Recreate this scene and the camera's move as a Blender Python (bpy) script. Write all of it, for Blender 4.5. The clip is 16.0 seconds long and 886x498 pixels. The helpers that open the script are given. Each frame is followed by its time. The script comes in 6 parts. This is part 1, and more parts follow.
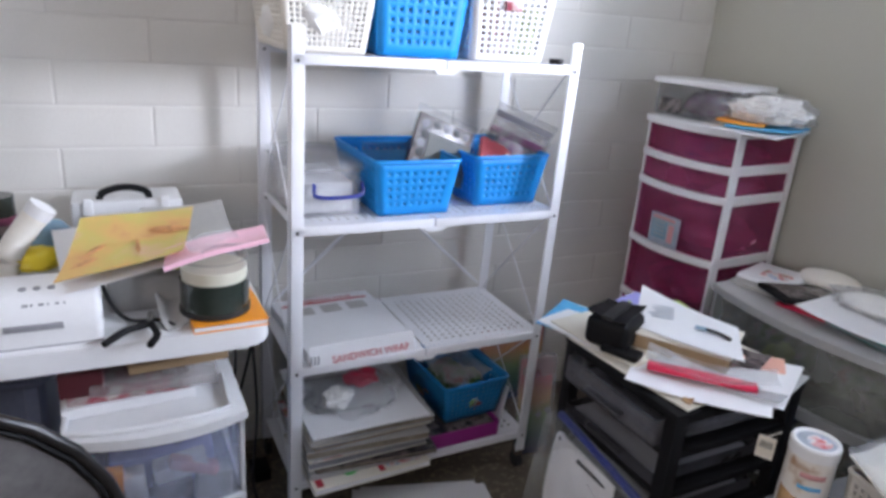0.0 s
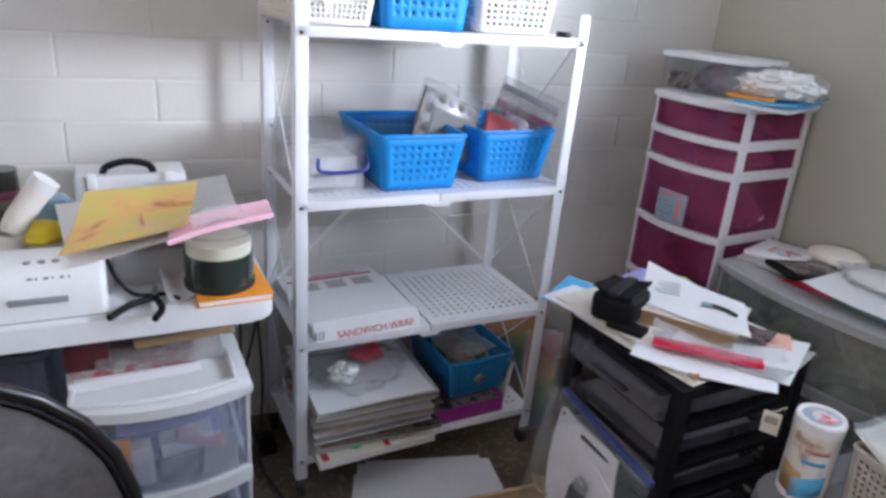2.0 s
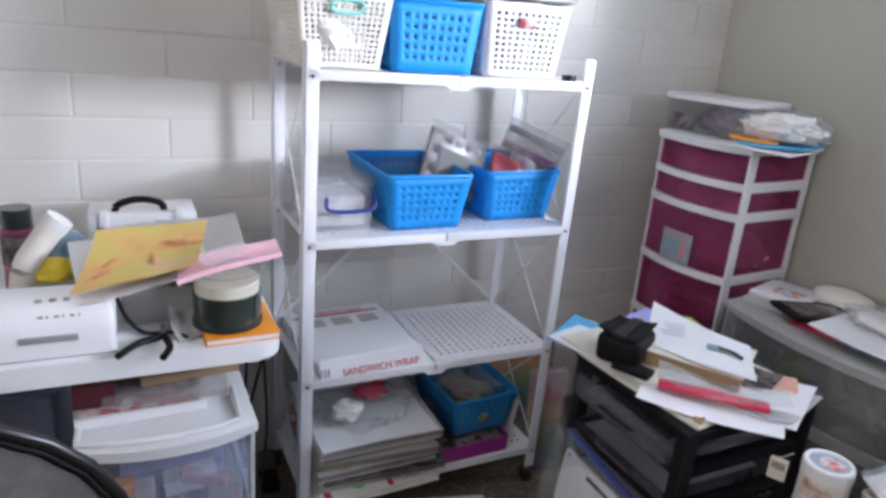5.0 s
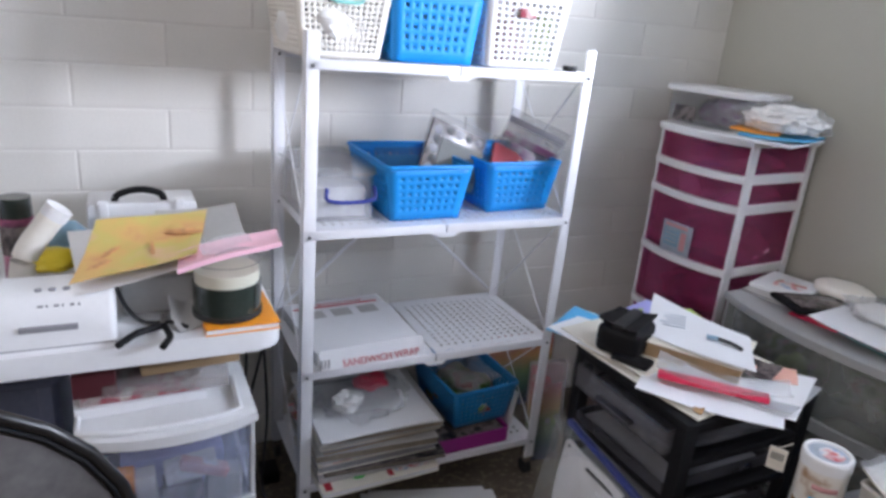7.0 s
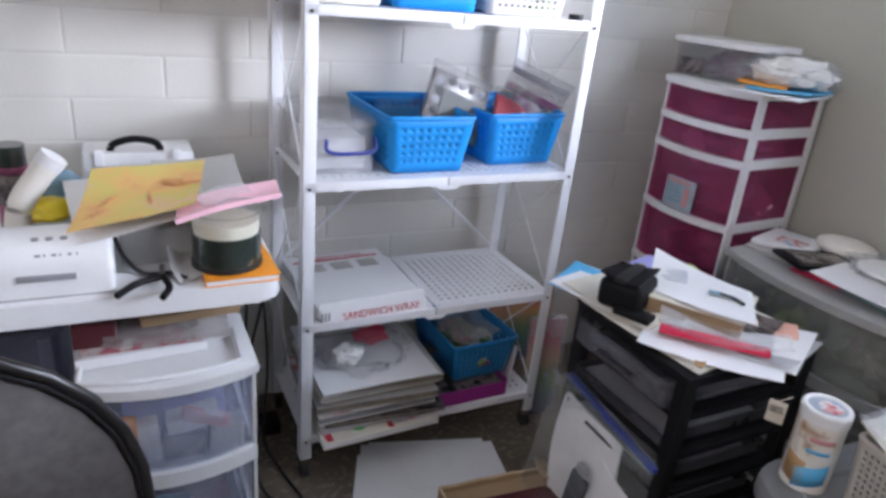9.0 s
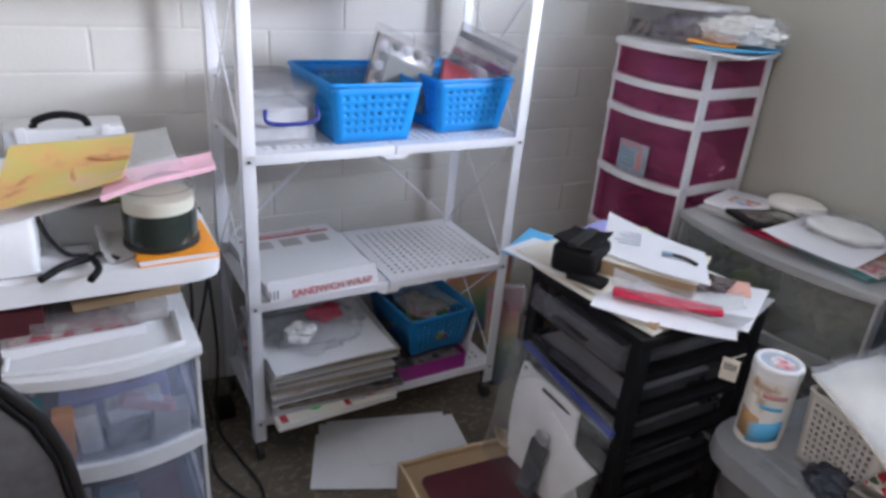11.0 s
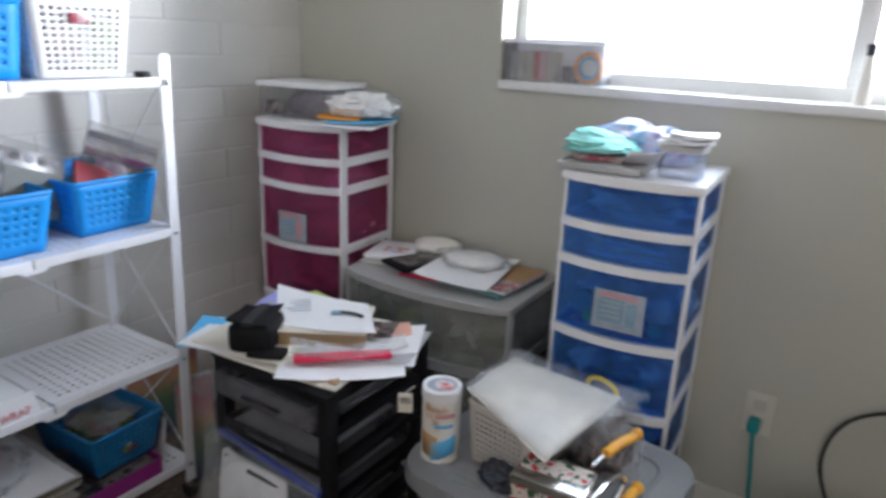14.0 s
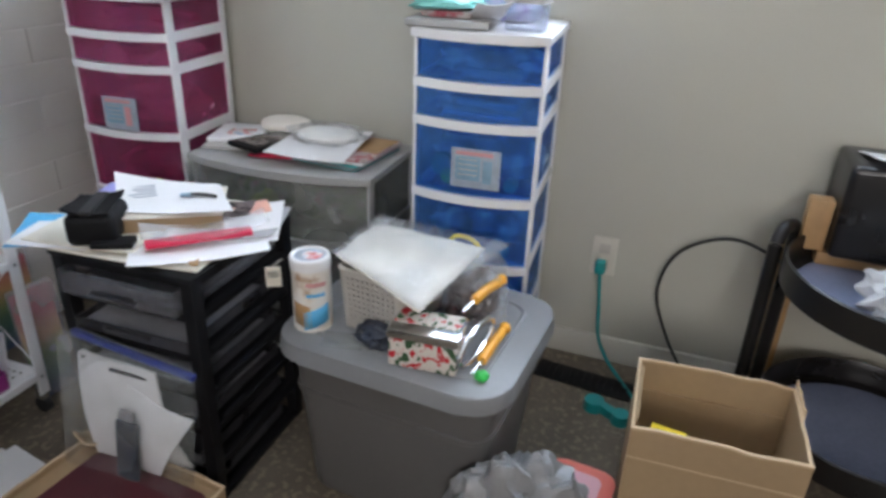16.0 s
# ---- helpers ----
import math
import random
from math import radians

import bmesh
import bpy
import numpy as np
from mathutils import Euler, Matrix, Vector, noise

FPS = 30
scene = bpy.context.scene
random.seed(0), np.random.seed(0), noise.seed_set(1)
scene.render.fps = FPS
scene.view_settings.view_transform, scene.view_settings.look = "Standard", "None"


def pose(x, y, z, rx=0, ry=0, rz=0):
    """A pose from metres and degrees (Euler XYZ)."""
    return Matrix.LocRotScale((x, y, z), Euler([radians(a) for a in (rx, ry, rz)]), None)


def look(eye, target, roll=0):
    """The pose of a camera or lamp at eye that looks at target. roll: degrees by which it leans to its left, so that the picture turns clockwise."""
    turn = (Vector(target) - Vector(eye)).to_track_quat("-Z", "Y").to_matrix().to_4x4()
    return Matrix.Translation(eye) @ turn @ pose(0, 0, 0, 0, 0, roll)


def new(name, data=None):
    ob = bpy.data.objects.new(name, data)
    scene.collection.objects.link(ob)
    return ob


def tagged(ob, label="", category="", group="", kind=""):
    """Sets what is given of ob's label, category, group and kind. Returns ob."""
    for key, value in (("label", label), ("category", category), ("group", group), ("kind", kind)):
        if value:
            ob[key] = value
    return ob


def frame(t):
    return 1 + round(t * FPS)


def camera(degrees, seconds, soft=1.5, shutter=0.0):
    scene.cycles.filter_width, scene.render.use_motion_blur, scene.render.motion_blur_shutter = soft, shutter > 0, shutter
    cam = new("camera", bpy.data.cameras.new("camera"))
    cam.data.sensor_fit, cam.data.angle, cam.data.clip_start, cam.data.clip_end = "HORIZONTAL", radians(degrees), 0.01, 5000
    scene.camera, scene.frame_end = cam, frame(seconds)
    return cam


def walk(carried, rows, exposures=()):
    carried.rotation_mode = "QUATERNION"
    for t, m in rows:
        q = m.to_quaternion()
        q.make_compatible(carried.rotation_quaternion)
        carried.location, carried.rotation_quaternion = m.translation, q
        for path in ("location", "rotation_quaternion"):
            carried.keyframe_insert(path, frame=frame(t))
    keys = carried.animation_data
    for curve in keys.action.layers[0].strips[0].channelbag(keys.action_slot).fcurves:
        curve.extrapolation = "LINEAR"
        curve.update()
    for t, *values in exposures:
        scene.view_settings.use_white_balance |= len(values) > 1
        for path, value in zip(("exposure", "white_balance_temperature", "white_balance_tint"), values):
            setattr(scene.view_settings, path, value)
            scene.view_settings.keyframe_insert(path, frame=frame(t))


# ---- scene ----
cam = camera(66.4, 16.0, soft=3.1, shutter=0.6)
# seconds, the eye, the point looked at, and the lean in degrees
PATH = [
    (0, (-0.005, 0.013, 1.301), (0.851, 1.7, 0.652), 4.5),
    (0.5, (-0.002, 0.021, 1.294), (0.831, 1.698, 0.591), 4.3),
    (1, (-0.003, 0.018, 1.291), (0.826, 1.696, 0.586), 4.4),
    (1.5, (-0.004, 0.022, 1.291), (0.828, 1.692, 0.568), 4.5),
    (2, (-0.002, 0.017, 1.291), (0.835, 1.689, 0.582), 4.5),
    (2.5, (-0.004, 0.017, 1.297), (0.834, 1.693, 0.599), 4.6),
    (3, (-0.005, 0.015, 1.292), (0.827, 1.692, 0.59), 4.5),
    (3.5, (-0.003, 0.015, 1.294), (0.823, 1.693, 0.585), 4.5),
    (4, (-0.006, 0.017, 1.295), (0.83, 1.695, 0.6), 4.7),
    (4.5, (-0.006, 0.022, 1.298), (0.828, 1.698, 0.592), 4.9),
    (4.7, (-0.008, 0.016, 1.314), (0.826, 1.724, 0.689), 4.7),
    (6.8, (-0.006, 0.011, 1.307), (0.813, 1.72, 0.667), 4.9),
    (7, (-0.008, 0.013, 1.306), (0.821, 1.716, 0.665), 4.9),
    (7.5, (-0.007, 0.015, 1.302), (0.811, 1.716, 0.64), 4.8),
    (8, (-0.007, 0.021, 1.299), (0.819, 1.703, 0.6), 5.2),
    (8.5, (-0.009, 0.021, 1.295), (0.822, 1.696, 0.585), 5.1),
    (8.7, (-0.012, 0.023, 1.293), (0.812, 1.692, 0.561), 5.3),
    (11, (0.038, 0.039, 1.259), (0.948, 1.626, 0.452), 4.6),
    (11.5, (0.041, 0.037, 1.289), (1.023, 1.604, 0.526), 4.5),
    (12, (0.019, 0.033, 1.305), (1.214, 1.492, 0.639), 3.4),
    (12.5, (0.023, 0.013, 1.324), (1.412, 1.302, 0.686), 2.7),
    (13, (0.021, -0.04, 1.332), (1.459, 1.235, 0.78), 2.6),
    (13.5, (0.04, -0.062, 1.329), (1.501, 1.157, 0.713), 2.8),
    (14, (0.026, -0.05, 1.323), (1.625, 0.997, 0.731), 2.4),
    (14.5, (0.009, -0.042, 1.296), (1.687, 0.841, 0.66), 2.3),
    (15, (-0.002, -0.036, 1.277), (1.704, 0.702, 0.539), 2.3),
    (15.5, (-0.01, -0.027, 1.258), (1.684, 0.652, 0.442), 2.2),
    (16, (0.004, -0.037, 1.249), (1.708, 0.563, 0.39), 2.2),
]
EXPOSURES = [(0.0, -0.39, 6200, 18), (11.0, -0.36, 6200, 18), (12.3, -0.14, 6250, 15), (13.2, -0.47, 6250, 15), (14.5, -0.55, 6400, 13), (15.3, -0.42, 6400, 13), (16.0, 0.0, 6250, 12)]
walk(cam, [(t, look(eye, target, roll)) for t, eye, target, roll in PATH], EXPOSURES)

# ---- world, window light ----
world = bpy.data.worlds.new("world")
scene.world = world
world.use_nodes = True
wn = world.node_tree.nodes
sky = wn.new("ShaderNodeTexSky")
sky.sky_type, sky.sun_disc = "NISHITA", False
sky.sun_elevation, sky.sun_rotation = radians(50), radians(150)
world.node_tree.links.new(sky.outputs[0], wn["Background"].inputs[0])
wn["Background"].inputs[1].default_value = 0.12

WX, WY = 1.926, 1.87          # inner faces of the window wall and of the block wall
SILL, JAMB, WIN_END, WIN_TOP = 1.198, 1.01, -0.85, 2.02
ROOM_W, ROOM_S, ROOM_H = -1.75, -1.9, 2.42

win_light = new("window_daylight", bpy.data.lights.new("window_daylight", "AREA"))
win_light.data.shape, win_light.data.size, win_light.data.size_y = "RECTANGLE", 1.7, 0.66
win_light.data.energy, win_light.data.color, win_light.data.spread = 38, (0.70, 0.84, 1.0), radians(165)
win_light.matrix_world = look((WX + 0.15, 0.08, 1.62), (0.2, 0.4, 1.3))

# low bright daylight from beyond the window, slanting in over the sill
beam = new("low_daylight", bpy.data.lights.new("low_daylight", "AREA"))
beam.data.shape, beam.data.size, beam.data.size_y = "RECTANGLE", 0.55, 0.42
beam.data.energy, beam.data.color = 145, (0.86, 0.92, 1.0)
beam.matrix_world = look((2.9, -0.23, 1.52), (0.3, 1.7, 1.1))

# unseen second window, added behind the camera for warmer fill from the other side
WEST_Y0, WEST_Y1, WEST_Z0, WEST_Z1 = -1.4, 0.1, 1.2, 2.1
west_fill = new("added_west_fill", bpy.data.lights.new("added_west_fill", "AREA"))
west_fill.data.shape, west_fill.data.size, west_fill.data.size_y = "RECTANGLE", 1.4, 0.8
west_fill.data.energy, west_fill.data.color = 13, (1.0, 0.88, 0.77)
west_fill.data.spread = radians(125)
west_fill.matrix_world = look((ROOM_W - 0.02, -0.65, 1.65), (1.9, -0.25, 1.25))


# ---- materials ----
def nodes_of(name):
    m = bpy.data.materials.new(name)
    m.use_nodes = True
    return m, m.node_tree.nodes, m.node_tree.links, m.node_tree.nodes["Principled BSDF"]


def surface(name, color, rough=0.5, metal=0.0, var=0.12, scale=6.0, fine=90.0, bump=0.05, spread=0.0, speck=None, coat=0.0, sheen=0.0):
    """A solid surface: two sizes of colour variation, grain in the relief, and a shade of its own for each object."""
    m, n, l, b = nodes_of(name)
    geo = n.new("ShaderNodeTexCoord")
    big, small = n.new("ShaderNodeTexNoise"), n.new("ShaderNodeTexNoise")
    big.inputs["Scale"].default_value, small.inputs["Scale"].default_value = scale, fine
    big.inputs["Detail"].default_value, small.inputs["Detail"].default_value = 5, 3
    for t in (big, small):
        l.new(geo.outputs["Object"], t.inputs["Vector"])
    add = n.new("ShaderNodeMath")
    add.operation = "MULTIPLY_ADD"
    l.new(big.outputs[0], add.inputs[0])
    add.inputs[1].default_value = 0.65
    half = n.new("ShaderNodeMath")
    half.operation = "MULTIPLY"
    half.inputs[1].default_value = 0.35
    l.new(small.outputs[0], half.inputs[0])
    l.new(half.outputs[0], add.inputs[2])
    ramp = n.new("ShaderNodeValToRGB")
    ramp.color_ramp.elements[0].position, ramp.color_ramp.elements[1].position = 0.3, 0.7
    ramp.color_ramp.elements[0].color = (*[c * (1 - var) for c in color], 1)
    ramp.color_ramp.elements[1].color = (*[min(1, c * (1 + var)) for c in color], 1)
    l.new(add.outputs[0], ramp.inputs[0])
    out = ramp.outputs[0]
    if speck:
        vor = n.new("ShaderNodeTexNoise")
        vor.inputs["Scale"].default_value = speck[1]
        l.new(geo.outputs["Object"], vor.inputs["Vector"])
        edge = n.new("ShaderNodeValToRGB")
        edge.color_ramp.elements[0].position, edge.color_ramp.elements[1].position = speck[2], speck[2] + 0.06
        l.new(vor.outputs[0], edge.inputs[0])
        mix = n.new("ShaderNodeMix")
        mix.data_type = "RGBA"
        l.new(edge.outputs[0], mix.inputs["Factor"])
        l.new(out, mix.inputs["A"])
        mix.inputs["B"].default_value = (*speck[0], 1)
        out = mix.outputs["Result"]
    if spread:
        info, hsv, mm = n.new("ShaderNodeObjectInfo"), n.new("ShaderNodeHueSaturation"), n.new("ShaderNodeMapRange")
        l.new(info.outputs["Random"], mm.inputs[0])
        mm.inputs[3].default_value, mm.inputs[4].default_value = 1 - spread, 1 + spread
        l.new(mm.outputs[0], hsv.inputs["Value"])
        l.new(out, hsv.inputs["Color"])
        out = hsv.outputs[0]
    l.new(out, b.inputs["Base Color"])
    rr = n.new("ShaderNodeMapRange")
    l.new(big.outputs[0], rr.inputs[0])
    rr.inputs[3].default_value, rr.inputs[4].default_value = max(0.02, rough - 0.1), min(1, rough + 0.1)
    l.new(rr.outputs[0], b.inputs["Roughness"])
    b.inputs["Metallic"].default_value = metal
    b.inputs["Coat Weight"].default_value = coat
    b.inputs["Sheen Weight"].default_value = sheen
    if bump:
        bp = n.new("ShaderNodeBump")
        bp.inputs["Strength"].default_value, bp.inputs["Distance"].default_value = bump, 0.004
        l.new(add.outputs[0], bp.inputs["Height"])
        l.new(bp.outputs[0], b.inputs["Normal"])
    return m


def plastic_film(name, color, solid=0.4, rough=0.25, tint=None, bump=0.0, scale=8.0, cloud=0.12):
    """See-through plastic: part clear, part milky, with cloudy variation."""
    m, n, l, b = nodes_of(name)
    b.inputs["Base Color"].default_value = (*color, 1)
    b.inputs["Roughness"].default_value = rough
    clear, mix, noi, mr = n.new("ShaderNodeBsdfTransparent"), n.new("ShaderNodeMixShader"), n.new("ShaderNodeTexNoise"), n.new("ShaderNodeMapRange")
    tc = n.new("ShaderNodeTexCoord")
    l.new(tc.outputs["Object"], noi.inputs["Vector"])
    clear.inputs[0].default_value = (*(tint or (0.95, 0.95, 0.95)), 1)
    noi.inputs["Scale"].default_value = scale
    l.new(noi.outputs[0], mr.inputs[0])
    mr.inputs[1].default_value, mr.inputs[2].default_value = 0.3, 0.7
    mr.inputs[3].default_value, mr.inputs[4].default_value = max(0, solid - cloud), min(1, solid + cloud)
    l.new(mr.outputs[0], mix.inputs[0])
    l.new(clear.outputs[0], mix.inputs[1])
    l.new(b.outputs[0], mix.inputs[2])
    l.new(mix.outputs[0], n["Material Output"].inputs[0])
    if bump:
        bp, nz = n.new("ShaderNodeBump"), n.new("ShaderNodeTexNoise")
        nz.inputs["Scale"].default_value = 30
        l.new(tc.outputs["Object"], nz.inputs["Vector"])
        bp.inputs["Strength"].default_value, bp.inputs["Distance"].default_value = bump, 0.01
        l.new(nz.outputs[0], bp.inputs["Height"])
        l.new(bp.outputs[0], b.inputs["Normal"])
    return m


def blotched(name, colors, scale=14.0, rough=0.5, stretch=(1, 1, 1), hard=False, bump=0.0):
    """Printed or mixed surface: patches of several colours."""
    m, n, l, b = nodes_of(name)
    tc, mp, nz, rp = n.new("ShaderNodeTexCoord"), n.new("ShaderNodeMapping"), n.new("ShaderNodeTexNoise"), n.new("ShaderNodeValToRGB")
    l.new(tc.outputs["Object"], mp.inputs[0])
    mp.inputs["Scale"].default_value = stretch
    l.new(mp.outputs[0], nz.inputs["Vector"])
    nz.inputs["Scale"].default_value, nz.inputs["Detail"].default_value = scale, 4
    l.new(nz.outputs[0], rp.inputs[0])
    if hard:
        rp.color_ramp.interpolation = "CONSTANT"
    e = rp.color_ramp.elements
    while len(e) < len(colors):
        e.new(0.5)
    for i, c in enumerate(colors):
        e[i].position = 0.32 + 0.36 * i / max(1, len(colors) - 1)
        e[i].color = (*c, 1)
    l.new(rp.outputs[0], b.inputs["Base Color"])
    b.inputs["Roughness"].default_value = rough
    if bump:
        bp = n.new("ShaderNodeBump")
        bp.inputs["Strength"].default_value, bp.inputs["Distance"].default_value = bump, 0.01
        l.new(nz.outputs[0], bp.inputs["Height"])
        l.new(bp.outputs[0], b.inputs["Normal"])
    return m


def height_bands(name, colors, height, rough=0.4):
    """Colours that change with height above the thing's own foot."""
    m, n, l, b = nodes_of(name)
    tc, xyz, mr, rp, nz = n.new("ShaderNodeTexCoord"), n.new("ShaderNodeSeparateXYZ"), n.new("ShaderNodeMapRange"), n.new("ShaderNodeValToRGB"), n.new("ShaderNodeTexNoise")
    l.new(tc.outputs["Object"], xyz.inputs[0])
    l.new(tc.outputs["Object"], nz.inputs["Vector"])
    nz.inputs["Scale"].default_value = 14
    sway = n.new("ShaderNodeMath")
    sway.operation = "MULTIPLY_ADD"
    l.new(nz.outputs[0], sway.inputs[0])
    sway.inputs[1].default_value = 0.05
    l.new(xyz.outputs[2], sway.inputs[2])
    l.new(sway.outputs[0], mr.inputs[0])
    mr.inputs[1].default_value, mr.inputs[2].default_value = 0.025, height + 0.025
    l.new(mr.outputs[0], rp.inputs[0])
    e = rp.color_ramp.elements
    while len(e) < len(colors):
        e.new(0.5)
    for i, c in enumerate(colors):
        e[i].position = i / (len(colors) - 1)
        e[i].color = (*c, 1)
    l.new(rp.outputs[0], b.inputs["Base Color"])
    b.inputs["Roughness"].default_value = rough
    return m


M = {}
M["block"] = surface("painted_block", (0.72, 0.695, 0.645), 0.6, var=0.05, scale=4, fine=160, bump=0.35, spread=0.02)
M["joint"] = surface("painted_joint", (0.70, 0.675, 0.63), 0.75, var=0.06, bump=0.3)
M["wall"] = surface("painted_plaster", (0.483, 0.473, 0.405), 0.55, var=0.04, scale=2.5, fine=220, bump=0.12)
# unseen walls: dark colour added to hold down the bounced light
M["unseen"] = surface("dark_unseen_wall", (0.20, 0.17, 0.14), 0.6, var=0.1, scale=3)
M["ceiling"] = surface("ceiling_paint", (0.78, 0.77, 0.74), 0.8, var=0.03)
M["floor"] = surface("worn_brown_carpet", (0.128, 0.104, 0.076), 0.9, var=0.35, scale=6, fine=260, bump=0.8, speck=((0.205, 0.165, 0.115), 55, 0.55))
M["trim"] = surface("white_trim", (0.56, 0.545, 0.48), 0.4, var=0.05)
M["sill"] = surface("sill_paint", (0.75, 0.75, 0.73), 0.35, var=0.05)
M["steel"] = surface("white_powder_steel", (0.83, 0.83, 0.85), 0.35, var=0.03, fine=200, bump=0.03)
M["bolt"] = surface("dark_bolt", (0.08, 0.08, 0.08), 0.4, 0.8)
M["rubber"] = surface("black_rubber", (0.015, 0.015, 0.016), 0.6)
M["black"] = surface("black_plastic", (0.006, 0.006, 0.007), 0.6, var=0.2, bump=0.04)
M["black"].node_tree.nodes["Principled BSDF"].inputs["Specular IOR Level"].default_value = 0.22
M["blue"] = surface("bright_blue_plastic", (0.004, 0.29, 0.76), 0.5, var=0.08, bump=0.02)
M["bluedark"] = surface("teal_blue_plastic", (0.012, 0.19, 0.46), 0.35, var=0.08, bump=0.02)
M["whiteplastic"] = surface("white_plastic", (0.80, 0.80, 0.80), 0.35, var=0.04, bump=0.02)
M["cream"] = surface("cream_plastic", (0.82, 0.78, 0.70), 0.35, var=0.04)
M["greycream"] = surface("grey_cream_plastic", (0.50, 0.47, 0.42), 0.4, var=0.05)
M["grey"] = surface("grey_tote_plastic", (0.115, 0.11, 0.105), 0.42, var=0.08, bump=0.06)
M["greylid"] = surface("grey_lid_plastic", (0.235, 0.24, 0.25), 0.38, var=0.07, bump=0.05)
M["greyframe"] = surface("pale_grey_plastic", (0.40, 0.40, 0.39), 0.4, var=0.06)
M["purple"] = plastic_film("raspberry_plastic", (0.47, 0.11, 0.245), 0.33, 0.16, (0.82, 0.36, 0.55), scale=4, cloud=0.2)
M["bluedrawer"] = plastic_film("deep_blue_plastic", (0.12, 0.30, 0.66), 0.24, 0.14, (0.50, 0.73, 0.99), scale=4, cloud=0.16)
M["clear"] = plastic_film("frosted_plastic", (0.58, 0.64, 0.82), 0.20, 0.22)
M["greyclear"] = plastic_film("smoky_plastic", (0.42, 0.43, 0.40), 0.38, 0.2, (0.88, 0.9, 0.88))
M["traygrey"] = plastic_film("grey_tray_plastic", (0.085, 0.085, 0.095), 0.55, 0.28, (0.45, 0.45, 0.48))
M["trayclear"] = plastic_film("pale_tray_plastic", (0.22, 0.22, 0.24), 0.42, 0.25, (0.7, 0.7, 0.72))
M["sleeve"] = plastic_film("cloudy_sleeve", (0.55, 0.52, 0.52), 0.34, 0.2, bump=0.3)
M["bag"] = plastic_film("clear_bag", (0.8, 0.82, 0.84), 0.16, 0.12, bump=0.6)
M["bagmilky"] = plastic_film("milky_bag", (0.72, 0.73, 0.74), 0.55, 0.25, bump=0.5)
M["sticker"] = surface("pale_blue_sticker", (0.37, 0.42, 0.48), 0.35, var=0.2, scale=30)
M["paper"] = surface("white_paper", (0.80, 0.80, 0.81), 0.7, var=0.03, spread=0.03)
M["creampaper"] = surface("cream_card", (0.74, 0.70, 0.60), 0.7, var=0.05)
M["greypaper"] = surface("grey_card", (0.45, 0.44, 0.42), 0.7, var=0.08)
M["card"] = surface("cardboard", (0.34, 0.235, 0.13), 0.8, var=0.08, scale=5, fine=60, bump=0.1)
M["cardlight"] = surface("cardboard_edge", (0.55, 0.41, 0.26), 0.85, var=0.12)
M["plum"] = blotched("plum_contents", [(0.08, 0.01, 0.04), (0.34, 0.08, 0.17), (0.62, 0.36, 0.44), (0.14, 0.02, 0.06)], 10, 0.5, bump=0.6)
M["frost"] = plastic_film("white_frosted_plastic", (0.74, 0.74, 0.76), 0.22, 0.2)
M["boxclear"] = plastic_film("clear_box_plastic", (0.50, 0.51, 0.54), 0.17, 0.15)
M["bluestuff"] = blotched("blue_contents", [(0.03, 0.05, 0.12), (0.14, 0.25, 0.42), (0.55, 0.70, 0.80), (0.05, 0.16, 0.24)], 8, 0.4, bump=0.6)
M["maroon"] = surface("maroon_card", (0.085, 0.012, 0.018), 0.6, var=0.15)
M["red"] = surface("red_plastic", (0.70, 0.025, 0.085), 0.3, var=0.08)
M["magenta"] = surface("magenta_plastic", (0.33, 0.03, 0.24), 0.4, var=0.1)
M["rose"] = surface("faded_rose_card", (0.62, 0.30, 0.30), 0.5, var=0.1)
M["padedge"] = surface("aged_page_edges", (0.26, 0.22, 0.17), 0.8, var=0.3, scale=30, fine=200, bump=0.3)
M["plate"] = surface("ivory_plate", (0.60, 0.575, 0.50), 0.4, var=0.04)
M["baggedpaper"] = surface("warm_white_paper", (0.80, 0.775, 0.70), 0.6, var=0.06, scale=5)
M["paintstreak"] = surface("orange_red_paint", (0.66, 0.33, 0.13), 0.5, var=0.3, scale=40)
M["peach"] = surface("peach_card", (0.80, 0.44, 0.34), 0.6, var=0.08)
M["pink"] = surface("pink_paper", (0.88, 0.52, 0.60), 0.5, var=0.06)
M["coral"] = surface("coral_plastic", (0.85, 0.22, 0.18), 0.35, var=0.05)
M["orange"] = surface("orange_cover", (0.90, 0.33, 0.02), 0.4, var=0.08)
M["yellow"] = surface("yellow_plastic", (0.85, 0.65, 0.03), 0.4, var=0.06)
M["amber"] = surface("amber_handle", (0.88, 0.42, 0.04), 0.35, var=0.08)
M["green"] = surface("green_plastic", (0.05, 0.55, 0.10), 0.4)
M["lime"] = surface("pale_green", (0.42, 0.55, 0.12), 0.6, var=0.15)
M["teal"] = surface("teal_rubber", (0.01, 0.27, 0.27), 0.45, var=0.08)
M["mint"] = surface("mint_fabric", (0.27, 0.66, 0.61), 0.8, var=0.18, scale=20, bump=0.4)
M["sky"] = surface("sky_blue_card", (0.10, 0.45, 0.75), 0.5, var=0.1)
M["navy"] = surface("navy_plastic", (0.015, 0.03, 0.25), 0.35)
M["wood"] = surface("pale_wood", (0.42, 0.25, 0.11), 0.5, var=0.2, scale=3, fine=40, bump=0.1)
M["wax"] = surface("pale_wax", (0.75, 0.72, 0.58), 0.35, var=0.06)
M["darkgreen"] = surface("dark_green_glass", (0.030, 0.040, 0.034), 0.14, var=0.2, coat=0.4)
M["glass"] = plastic_film("jar_glass", (0.75, 0.8, 0.78), 0.07, 0.05)
M["chrome"] = surface("bright_metal", (0.75, 0.75, 0.75), 0.2, 1.0)
